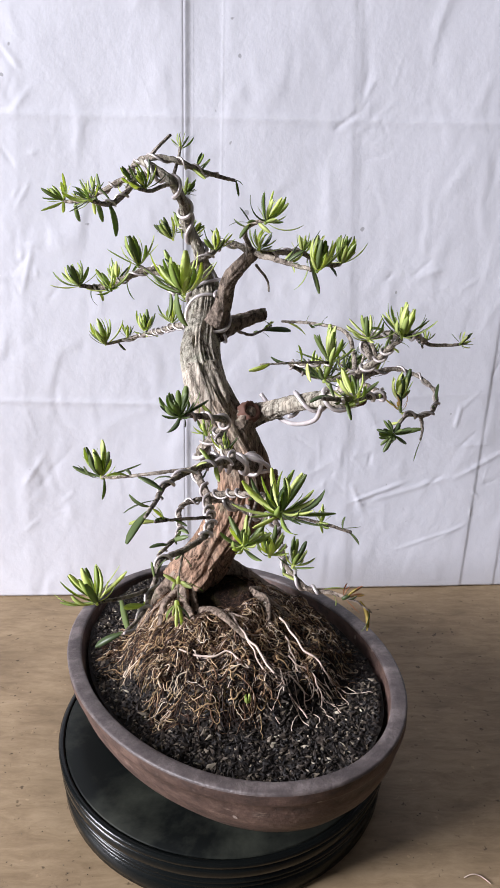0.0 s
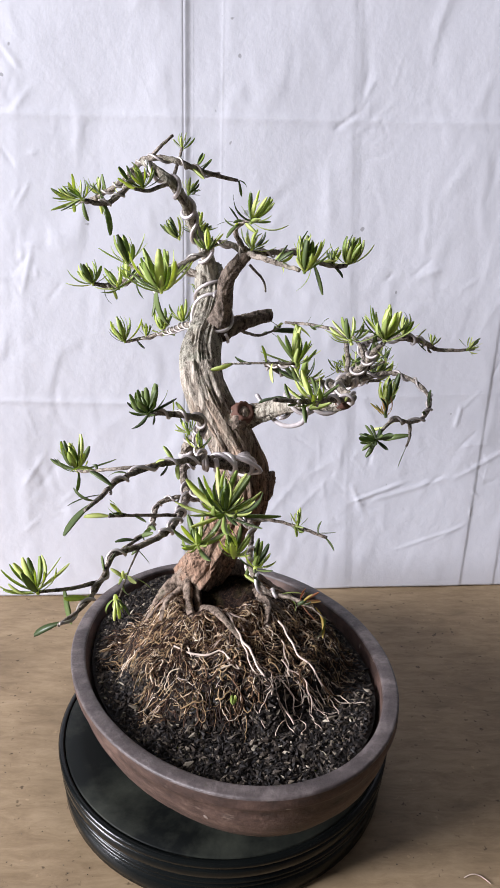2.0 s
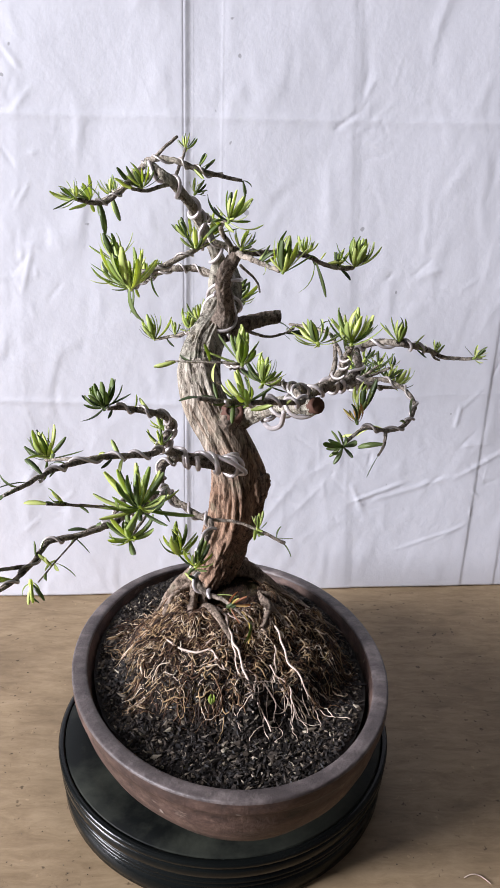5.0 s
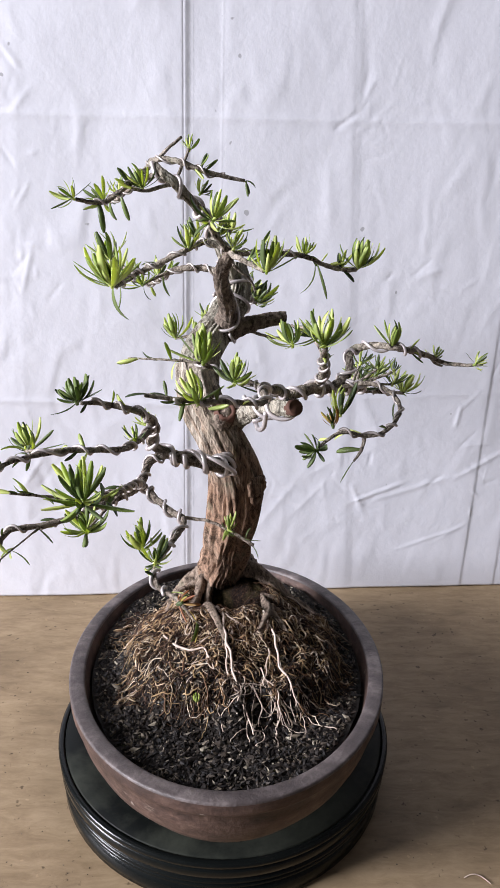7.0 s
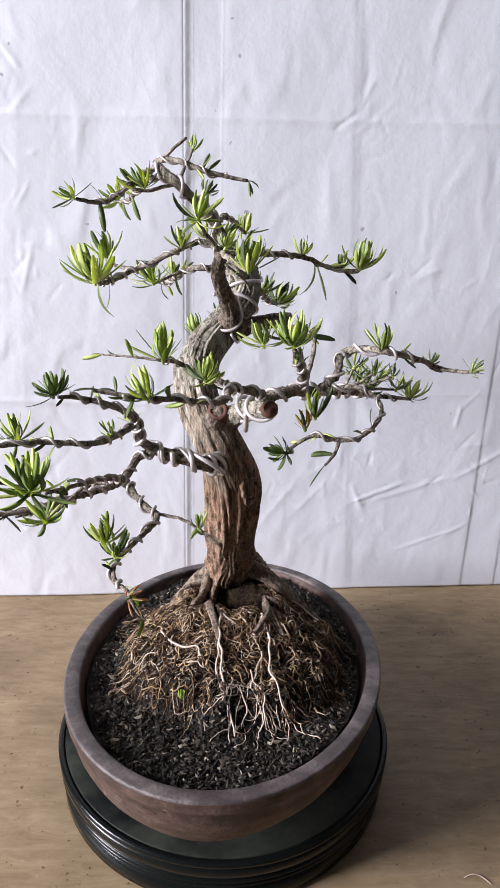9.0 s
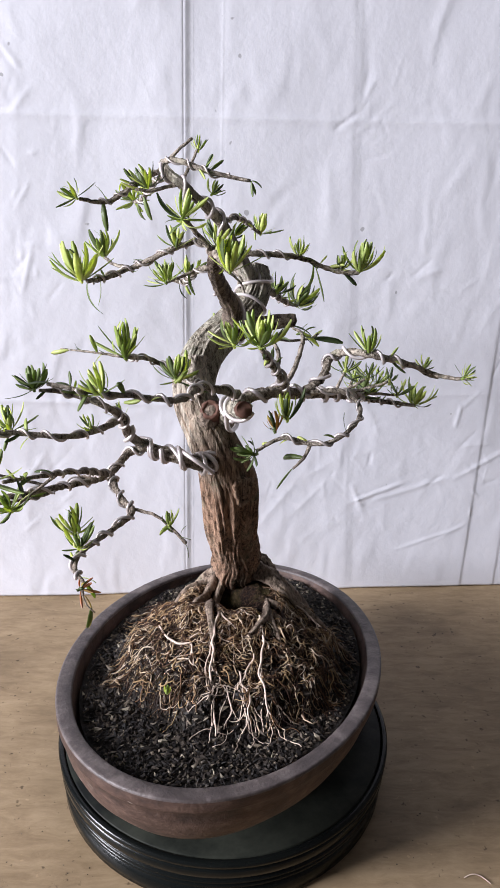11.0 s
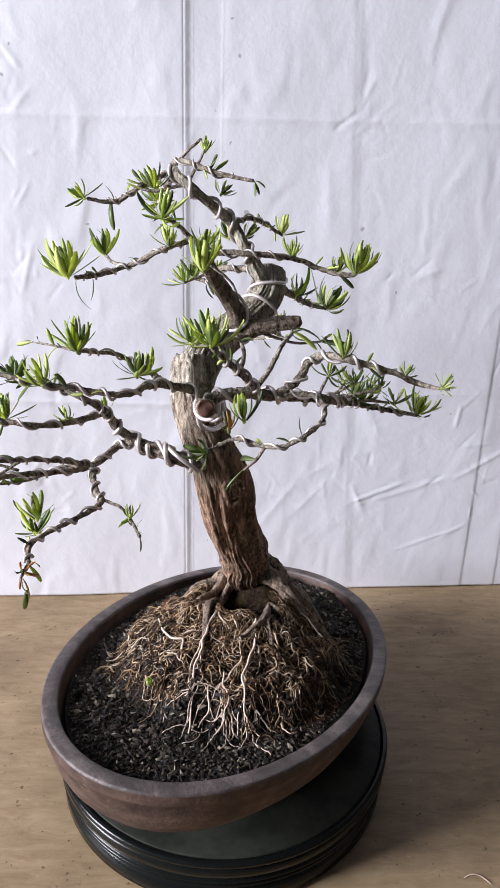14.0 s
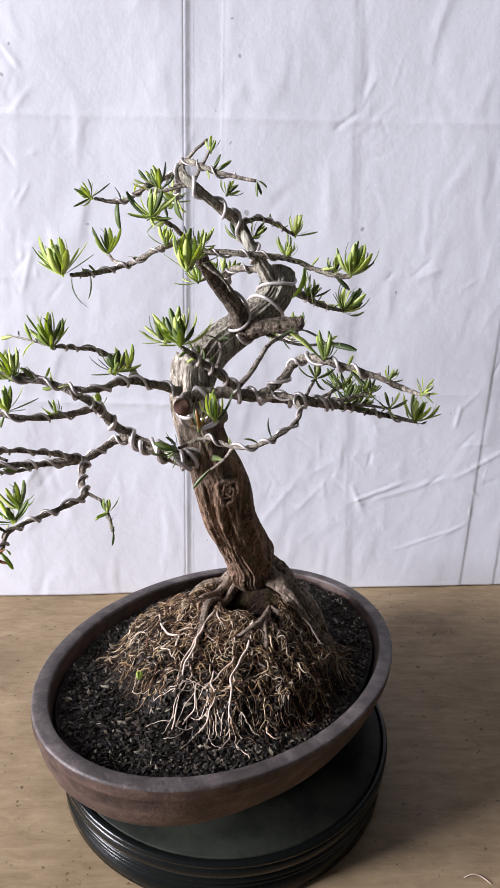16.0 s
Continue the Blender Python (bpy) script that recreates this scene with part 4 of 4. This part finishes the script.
coil(pad, 0.0, 0.9, 8, 1.2)
tuft((119, -130, 508), 26, 13, (0.1, -0.1, 1), 60)
tuft((96, -127, 505), 22, 9, (-0.2, -0.1, 0.8), 75)
lone_leaf((100, -85, 502), (0.6, 0.2, 0.3), 16)
lone_leaf((101, -85, 500), (-0.2, -0.5, 0.6), 13)
for p_, z_ in (((112, 20, 456), 17), ((124, 40, 449), 16), ((104, 44, 446), 16), ((130, 10, 462), 17), ((98, 62, 437), 15), ((136, 60, 437), 16), ((118, -8, 468), 17), ((140, 30, 456), 15)):
    tuft(p_, z_, 6, (RNG.uniform(-0.5, 0.7), RNG.uniform(-0.5, 0.5), 0.7), 75, old=0.5)
    branch([(114, (p_[1] - 10) * 0.8, 449 - (p_[1] - 10) * 0.2, 1.5), (*p_, 1.0)])
branch([(110, -95, 484, 1.8), (106, -88, 494, 1.5), (100, -85, 500, 1.3)])
twig = branch([(98, -72, 462, 2.4), (100, -56, 476, 2.0), (94, -36, 492, 1.7), (72, -2, 492, 1.4), (46, 28, 488, 1.2)])
lone_leaf((50, 24, 488), (0.8, 0.3, -0.3), 26, "fresh")
loop = branch([(108, -52, 458, 2.6), (136, -48, 464, 1.8), (157, -58, 459, 1.5), (164, -78, 452, 1.5), (158, -97, 444, 1.4), (147, -107, 442, 1.4), (132, -118, 446, 1.4), (120, -132, 438, 1.3)])
coil(loop, 0.0, 0.9, 9, 1.0)
tuft((119, -134, 436), 17, 9, (-0.3, -0.4, 0.1), 75, kind="old", old=0.7)
tuft((128, -108, 456), 24, 8, (0, -0.2, 1), 40, old=0.3)
tuft((126, -120, 451), 14, 7, (-0.2, 0, 0.8), 55, kind="dry", old=0.2)
branch([(146, -106, 441, 1.4), (146, -114, 434, 1.2), (143, -122, 428, 0.9)])
lone_leaf((143, -123, 428), (-0.3, -0.4, -0.6), 17)
lone_leaf((146, -114, 434), (-0.7, -0.2, 0.0), 20)
# long shoot reaching forward from the sawn end
fwd = branch([(88, -110, 466, 3.4), (82, -132, 474, 3.0), (86, -152, 479, 2.8), (97, -182, 480, 2.6), (85, -202, 484, 2.4), (66, -226, 489, 2.4), (50, -242, 494, 1.8)])
coil(fwd, 0.0, 0.9, 9, 1.3)
for p_, d_ in (((74, -216, 487), (-0.3, -0.3, 0.5)), ((60, -232, 491), (-0.6, -0.2, 0.3)), ((66, -226, 489), (0.1, -0.5, -0.4)), ((52, -240, 494), (-0.5, -0.6, 0.2))):
    lone_leaf(p_, d_, 14, "old", 1.3)
tuft((72, -222, 488), 20, 8, (-0.3, -0.2, 0.7), 65, old=0.4)
twl = branch([(84, -146, 478, 2.4), (70, -136, 478, 2.2), (57, -133, 479, 2.0), (40, -148, 490, 1.8), (48, -170, 496, 1.6), (60, -190, 502, 1.4), (36, -198, 503, 1.0), (17, -204, 503, 0.7)])
coil(twl, 0.0, 0.7, 8, 0.9)
tuft((61, -191, 503), 25, 12, (0, -0.1, 1), 45)
tuft((60, -136, 481), 17, 7, (0, 0, 1), 45)
tuft((64, -148, 480), 22, 10, (0.1, 0, 0.8), 70, old=0.4)

# --- low front-left branch system
low = branch([(14, -44, 380, 7.5), (20, -62, 381, 6.5), (12, -78, 388, 5.6), (-5, -90, 394, 5.0), (-18, -97, 400, 4.4), (-22, -110, 412, 3.8), (-9, -128, 432, 3.2), (-4, -154, 451, 2.8), (-26, -169, 459, 2.4), (-31, -186, 463, 1.8)])
coil(low, 0.06, 0.30, 11, 2.1, 1.2)
coil(low, 0.03, 0.34, 11, 1.9, 3.4)
coil(low, 0.30, 0.5, 12, 1.9, 0.3)
coil(low, 0.45, 0.95, 9, 1.2, 1.0)
loose_wire([(22, -58, 372), (34, -70, 380), (26, -82, 392), (8, -80, 396), (0, -66, 388)], 1.9)
tuft((-32, -190, 465), 20, 11, (-0.1, -0.1, 0.6), 75, kind="old", old=0.4)
tuft((-18, -122, 430), 14, 7, (-0.2, -0.2, 0.8), 50)
mid = branch([(-10, -126, 431, 3.0), (-4, -160, 432, 3.0), (2, -194, 438, 2.8), (-20, -224, 444, 2.6), (-35, -250, 444, 2.3), (-39, -274, 444, 2.0), (-42, -290, 444, 1.4)])
coil(mid, 0.0, 0.85, 10, 1.3)
lone_leaf((-40, -284, 445), (-0.4, -0.6, -0.2), 22, "old", 1.6)
lone_leaf((-38, -270, 444), (-0.7, -0.4, 0.1), 20, "old", 1.6)
lone_leaf((-36, -262, 446), (-0.6, 0.2, 0.4), 16, "old", 1.3)
tw5 = branch([(-16, -218, 442, 1.8), (-50, -216, 436, 1.6), (-74, -194, 424, 1.5), (-86, -175, 416, 1.3)])
tuft((-86, -175, 417), 26, 11, (-0.2, 0, 1), 55)
lone_leaf((-84, -178, 416), (0.2, -0.5, -0.7), 14)
lone_leaf((-10, -214, 441), (-0.5, 0.1, 0.9), 14, "fresh")
tuft((-3, -165, 434), 13, 6, (0, -0.2, 1), 50)
lowc = branch([(-16, -98, 398, 4.0), (-25, -108, 393, 3.4), (-16, -138, 387, 3.2), (-14, -168, 390, 3.0), (-11, -204, 398, 3.0), (-14, -226, 400, 3.0), (-26, -243, 399, 2.8), (-38, -257, 400, 2.6), (-41, -272, 393, 2.3), (-44, -294, 390, 1.9), (-52, -312, 389, 1.4)])
coil(lowc, 0.0, 0.6, 10, 1.3)
coil(lowc, 0.7, 1.0, 9, 1.2)
branch([(-40, -274, 393, 1.8), (-52, -288, 396, 1.6), (-66, -300, 400, 1.4)])
tuft((-67, -300, 401), 22, 11, (-0.3, 0.0, 0.8), 65)
lone_leaf((-52, -310, 389), (-0.7, -0.2, -0.2), 17, "old", 1.5)
lone_leaf((-56, -290, 397), (0.2, -0.3, -0.8), 20, "old", 1.3)
branch([(-26, -243, 399, 1.0), (-27, -262, 396, 0.8), (-26, -290, 394, 0.7)])
tuft((-26, -297, 397), 14, 5, (0, 0, -0.8), 45)
lows = branch([(-20, -143, 386, 2.2), (-35, -150, 383, 2.0), (-33, -188, 382, 1.8), (-44, -222, 383, 1.4)])
coil(lows, 0.0, 0.9, 7, 0.9)
branch([(-12, -203, 401, 1.8), (-29, -222, 409, 1.5), (-42, -250, 421, 1.2)])
lone_leaf((-42, -248, 420), (-0.8, -0.3, 0.2), 15, "fresh", 1.4)
bigb = branch([(-14, -140, 388, 2.8), (6, -182, 409, 2.4), (22, -222, 424, 2.2), (28, -262, 434, 1.8)])
coil(bigb, 0.0, 0.8, 9, 1.1)
tuft((28, -273, 439), 29, 19, (0.10, -0.30, 0.8), 76, old=0.35, wide=0.75)
tuft((9, -246, 404), 21, 12, (0, -0.3, 0.6), 75, old=0.3)
branch([(18, -214, 421, 1.6), (12, -234, 410, 1.4), (9, -245, 404, 1.2)])
dn = branch([(-12, -139, 387, 3.2), (4, -150, 384, 3.0), (18, -157, 381, 3.0), (33, -162, 378, 2.8), (36, -184, 374, 2.6), (38, -210, 371, 2.4), (44, -226, 370, 2.4), (52, -232, 366, 2.4), (64, -238, 368, 2.0), (78, -250, 370, 1.4)])
coil(dn, 0.0, 0.85, 9, 1.5)
branch([(31, -158, 378, 1.6), (50, -156, 378, 1.4), (68, -160, 376, 1.4), (88, -167, 373, 1.6)])
lone_leaf((86, -166, 373), (0.7, -0.2, -0.5), 12, "old", 1.8)
tuft((67, -160, 378), 14, 6, (0, 0, 1), 40)
tuft((27, -211, 379), 21, 11, (-0.1, -0.1, 1), 50)
tuft((42, -221, 377), 18, 9, (0.2, -0.2, 0.9), 55, old=0.4)
branch([(78, -250, 370, 0.9), (84, -252, 366, 0.7), (88, -250, 362, 0.6)])
lone_leaf((86, -251, 365), (0.1, -0.2, -0.9), 16)
lone_leaf((80, -250, 370), (0.5, 0.2, -0.6), 20, "dry", 0.7)
tuft((72, -246, 370), 12, 5, (0.5, -0.1, 0.4), 60, kind="dry")


# --- exposed roots
def root(rows, label=""):
    """Rows give the way on the mound in the pot's plane, with the lift above it and the radius, in millimetres."""
    pts = []
    for x, y, lift, r in rows:
        if label:
            lift, r = lift + 2.4, r * 0.56
        else:
            lift, r = lift + 1.5, r * 0.70
        q = POT_I @ Vector((x / 1000, y / 1000, 0.15))
        p = on_soil(q.x, q.y, lift / 1000)
        pts.append((*p, r / 1000))
    s = spline(pts, 0.0025 if label else 0.004)
    seg = 8 if label else 12
    shp = 1 + (0.03 if label else 0.07) * RNG.standard_normal((len(s), seg)) + (0.0 if label else 0.16) * np.sin(np.arange(seg) * 2 * np.pi * 3 / seg + np.linspace(0, 2.5, len(s))[:, None])
    if label:
        for p in s:
            q = Vector(p[:3]) * 75
            p[0] += 0.0042 * noise.noise(q)
            p[1] += 0.0042 * noise.noise(q + Vector((7, 3, 1)))
    tubes = [sweep(s[:, :3], s[:, 3], seg, shp)]
    for k in range(7 if label else 5):
        i = int(RNG.integers(len(s) // 4, max(len(s) // 4 + 1, len(s) - 2)))
        q = POT_I @ Vector(s[i, :3])
        d = s[min(i + 2, len(s) - 1), :3] - s[i, :3]
        w = POT_I.to_3x3() @ Vector(d)
        head = math.atan2(w.y, w.x) + RNG.choice((-1, 1)) * RNG.uniform(0.4, 1.0)
        u, v, fork = q.x, q.y, [tuple(s[i, :3])]
        for m in range(int(RNG.integers(5, 13))):
            u += 0.0034 * math.cos(head)
            v += 0.0034 * math.sin(head)
            head += RNG.normal(0, 0.35)
            if math.hypot(u / (POT_A - 0.028), v / (POT_B - 0.025)) > 0.985:
                break
            fork.append(tuple(on_soil(u, v, 0.0022)))
        if len(fork) > 3:
            tubes.append(sweep(np.array(fork), np.linspace(min(s[i, 3] * 0.6, 0.0011), 0.0004, len(fork)), 6))
    v, f = joined(tubes)
    mesh_part("surface_root", pydata("surface_root", v, f), ROOT_PALE if label else ROOT_BARK, TREE, label or "exposed woody surface root")


# grey buttress at the foot of the trunk, and the roots that run down from it
root([(-40, 46, 16, 11), (-44, 32, 8, 8.5), (-41, 14, 4, 6.5), (-36, -4, 3, 6), (-30, -27, 1, 3.6)])
root([(-36, 40, 9, 7), (-30, 16, 4, 5.5), (-23, 0, 5, 7), (-4, -27, 4, 5.5), (22, -53, 2, 3.6)])
root([(-44, 42, 10, 9), (-56, 30, 5, 7), (-64, 12, 4, 6), (-68, -8, 1, 3.4)])
root([(-44, 56, 14, 14), (-62, 58, 7, 10), (-80, 54, 3, 8), (-98, 50, 0, 4.5)])
root([(-34, 44, 8, 13), (-58, 44, 5, 8), (-78, 33, 2, 5.5), (-94, 26, 1, 3)])
root([(-30, 58, 9, 16), (-44, 84, 4, 12), (-58, 106, 2, 8), (-66, 122, 0, 4)])
root([(-22, 50, 30, 20), (-12, 68, 19, 20), (0, 88, 12, 17), (12, 110, 7, 13), (22, 132, 0, 6)])
root([(-15, 48, 18, 14), (2, 61, 11, 11), (18, 78, 8, 10), (34, 98, 4, 7), (46, 118, 0, 4)])
# knot of woody root in front of the hollow
root([(28, 30, -1, 3.6), (38, 33, 1, 5), (50, 42, 0, 3.6)])
root([(28, 30, -1, 3.6), (35, 20, 0, 6), (42, 10, 1, 7.5), (46, -8, 1, 4.5), (44, -30, 0, 2.4)])
root([(40, 11, 2, 6.5), (57, 17, 1, 4), (72, 22, 0, 2.2)])
root([(42, 10, 2, 6.5), (60, 0, 1, 3.6), (74, -12, 0, 2)])
# long roots that sweep away from the back of the trunk
root([(-12, 50, 18, 16), (16, 58, 9, 10), (44, 66, 5, 7.5), (64, 78, 3, 5.5), (84, 86, 1, 3.4)])
root([(18, 54, 6, 3.8), (38, 58, 5, 3), (60, 70, 3, 2.4), (92, 76, 2, 1.8), (116, 84, 1, 1.5)])
pale = "long pale hanging root"
root([(-12, -6, 3, 2.8), (8, -28, 3, 2.5), (23, -53, 3, 2.2), (42, -79, 3, 1.9), (74, -114, 1, 1.3)], pale)
root([(23, -53, 3, 1.5), (33, -77, 3, 1.3), (47, -94, 1, 1.0)], pale)
root([(57, -20, 2, 2.0), (76, -48, 3, 1.8), (92, -66, 2, 1.5), (108, -69, 1, 1.1)], pale)
root([(-43, -60, 2, 1.4), (-17, -66, 3, 2.0), (6, -68, 3, 1.7), (23, -84, 2, 1.2)], pale)
root([(-12, -6, 3, 1.6), (10, -24, 3, 1.6), (32, -29, 2, 1.2)], pale)
root([(46, -76, 3, 1.5), (69, -88, 3, 1.3), (75, -102, 1, 1.0)], pale)
root([(61, -63, 3, 1.4), (86, -80, 3, 1.2), (92, -95, 1, 0.9)], pale)
root([(61, -38, 3, 1.5), (67, -58, 3, 1.3), (71, -76, 1, 1.0)], pale)
root([(38, 60, 4, 1.6), (62, 62, 3, 1.4), (86, 60, 2, 1.1)], pale)


def root_mat():
    rng = np.random.default_rng(5)
    parts_ = []
    for k in range(5600):
        a = rng.uniform(0, 6.2832)
        d = (0.036 + 0.075 * rng.random() ** 0.78) * (1 + 0.33 * math.cos(a + PHI + 1.1)) * (1 + 0.10 * math.sin(5 * a + 1.0) + 0.35 * math.exp(-((math.remainder(a + PHI - 2.6, 6.2832)) / 0.55) ** 2) + 0.06 * math.sin(11 * a))
        u, v = BASE.x + d * math.cos(a), BASE.y + d * math.sin(a)
        if math.hypot(u / (POT_A - 0.03), v / (POT_B - 0.026)) > 0.97:
            continue
        head = a + rng.normal(0, 0.85)
        ln, n = rng.uniform(0.007, 0.036), 11
        pts = []
        lift = rng.uniform(0.0004, 0.0058)
        for i in range(n):
            if math.hypot(u / (POT_A - 0.028), v / (POT_B - 0.025)) > 0.985:
                break
            pts.append(tuple(on_soil(u, v, lift * math.sin(math.pi * (0.12 + 0.88 * i / n)) + 0.0003)))
            head += rng.normal(0, 0.55)
            u += ln / n * math.cos(head)
            v += ln / n * math.sin(head)
        if len(pts) < 4:
            continue
        r0 = 0.00028 + 0.00080 * rng.random() ** 2.8
        c = np.array(pts)
        parts_.append(sweep(c, np.linspace(r0, r0 * 0.55, len(c)), 4))
    v, f = joined(parts_)
    ob = mesh_part("root_mat", pydata("root_mat", v, f), ROOTLET, TREE, "matted reddish-tan fine roots over the mound")
    ob["kind"] = "stuff"


root_mat()

# a tiny green weed among the roots
WEED = tagged(new("weed_seedling"), "tiny pale green weed seedling among the roots", "weed")
TURNING.append((WEED, 0.0))
for k_ in range(6):
    a_ = k_ * 1.05
    lf = new("leaf", LEAVES["fresh"][3])
    lf.parent = WEED
    lf.matrix_local = Matrix.LocRotScale(Vector((0.020, -0.114, 0.174)), Euler((0, radians(50), a_)).to_quaternion(), (0.009, 0.014, 0.009))


# ------------------------------------------------------------ what turns
def motions():
    spins = [(0.0, 0.0), (3.5, -11.02), (6.5, -20.85), (9.0, -29.58), (12.5, -41.72), (16.0, -53.25)]
    for ob, z in TURNING:
        walk(ob, [(t, pose(0, 0, z, 0, 0, a)) for t, a in spins])


motions()
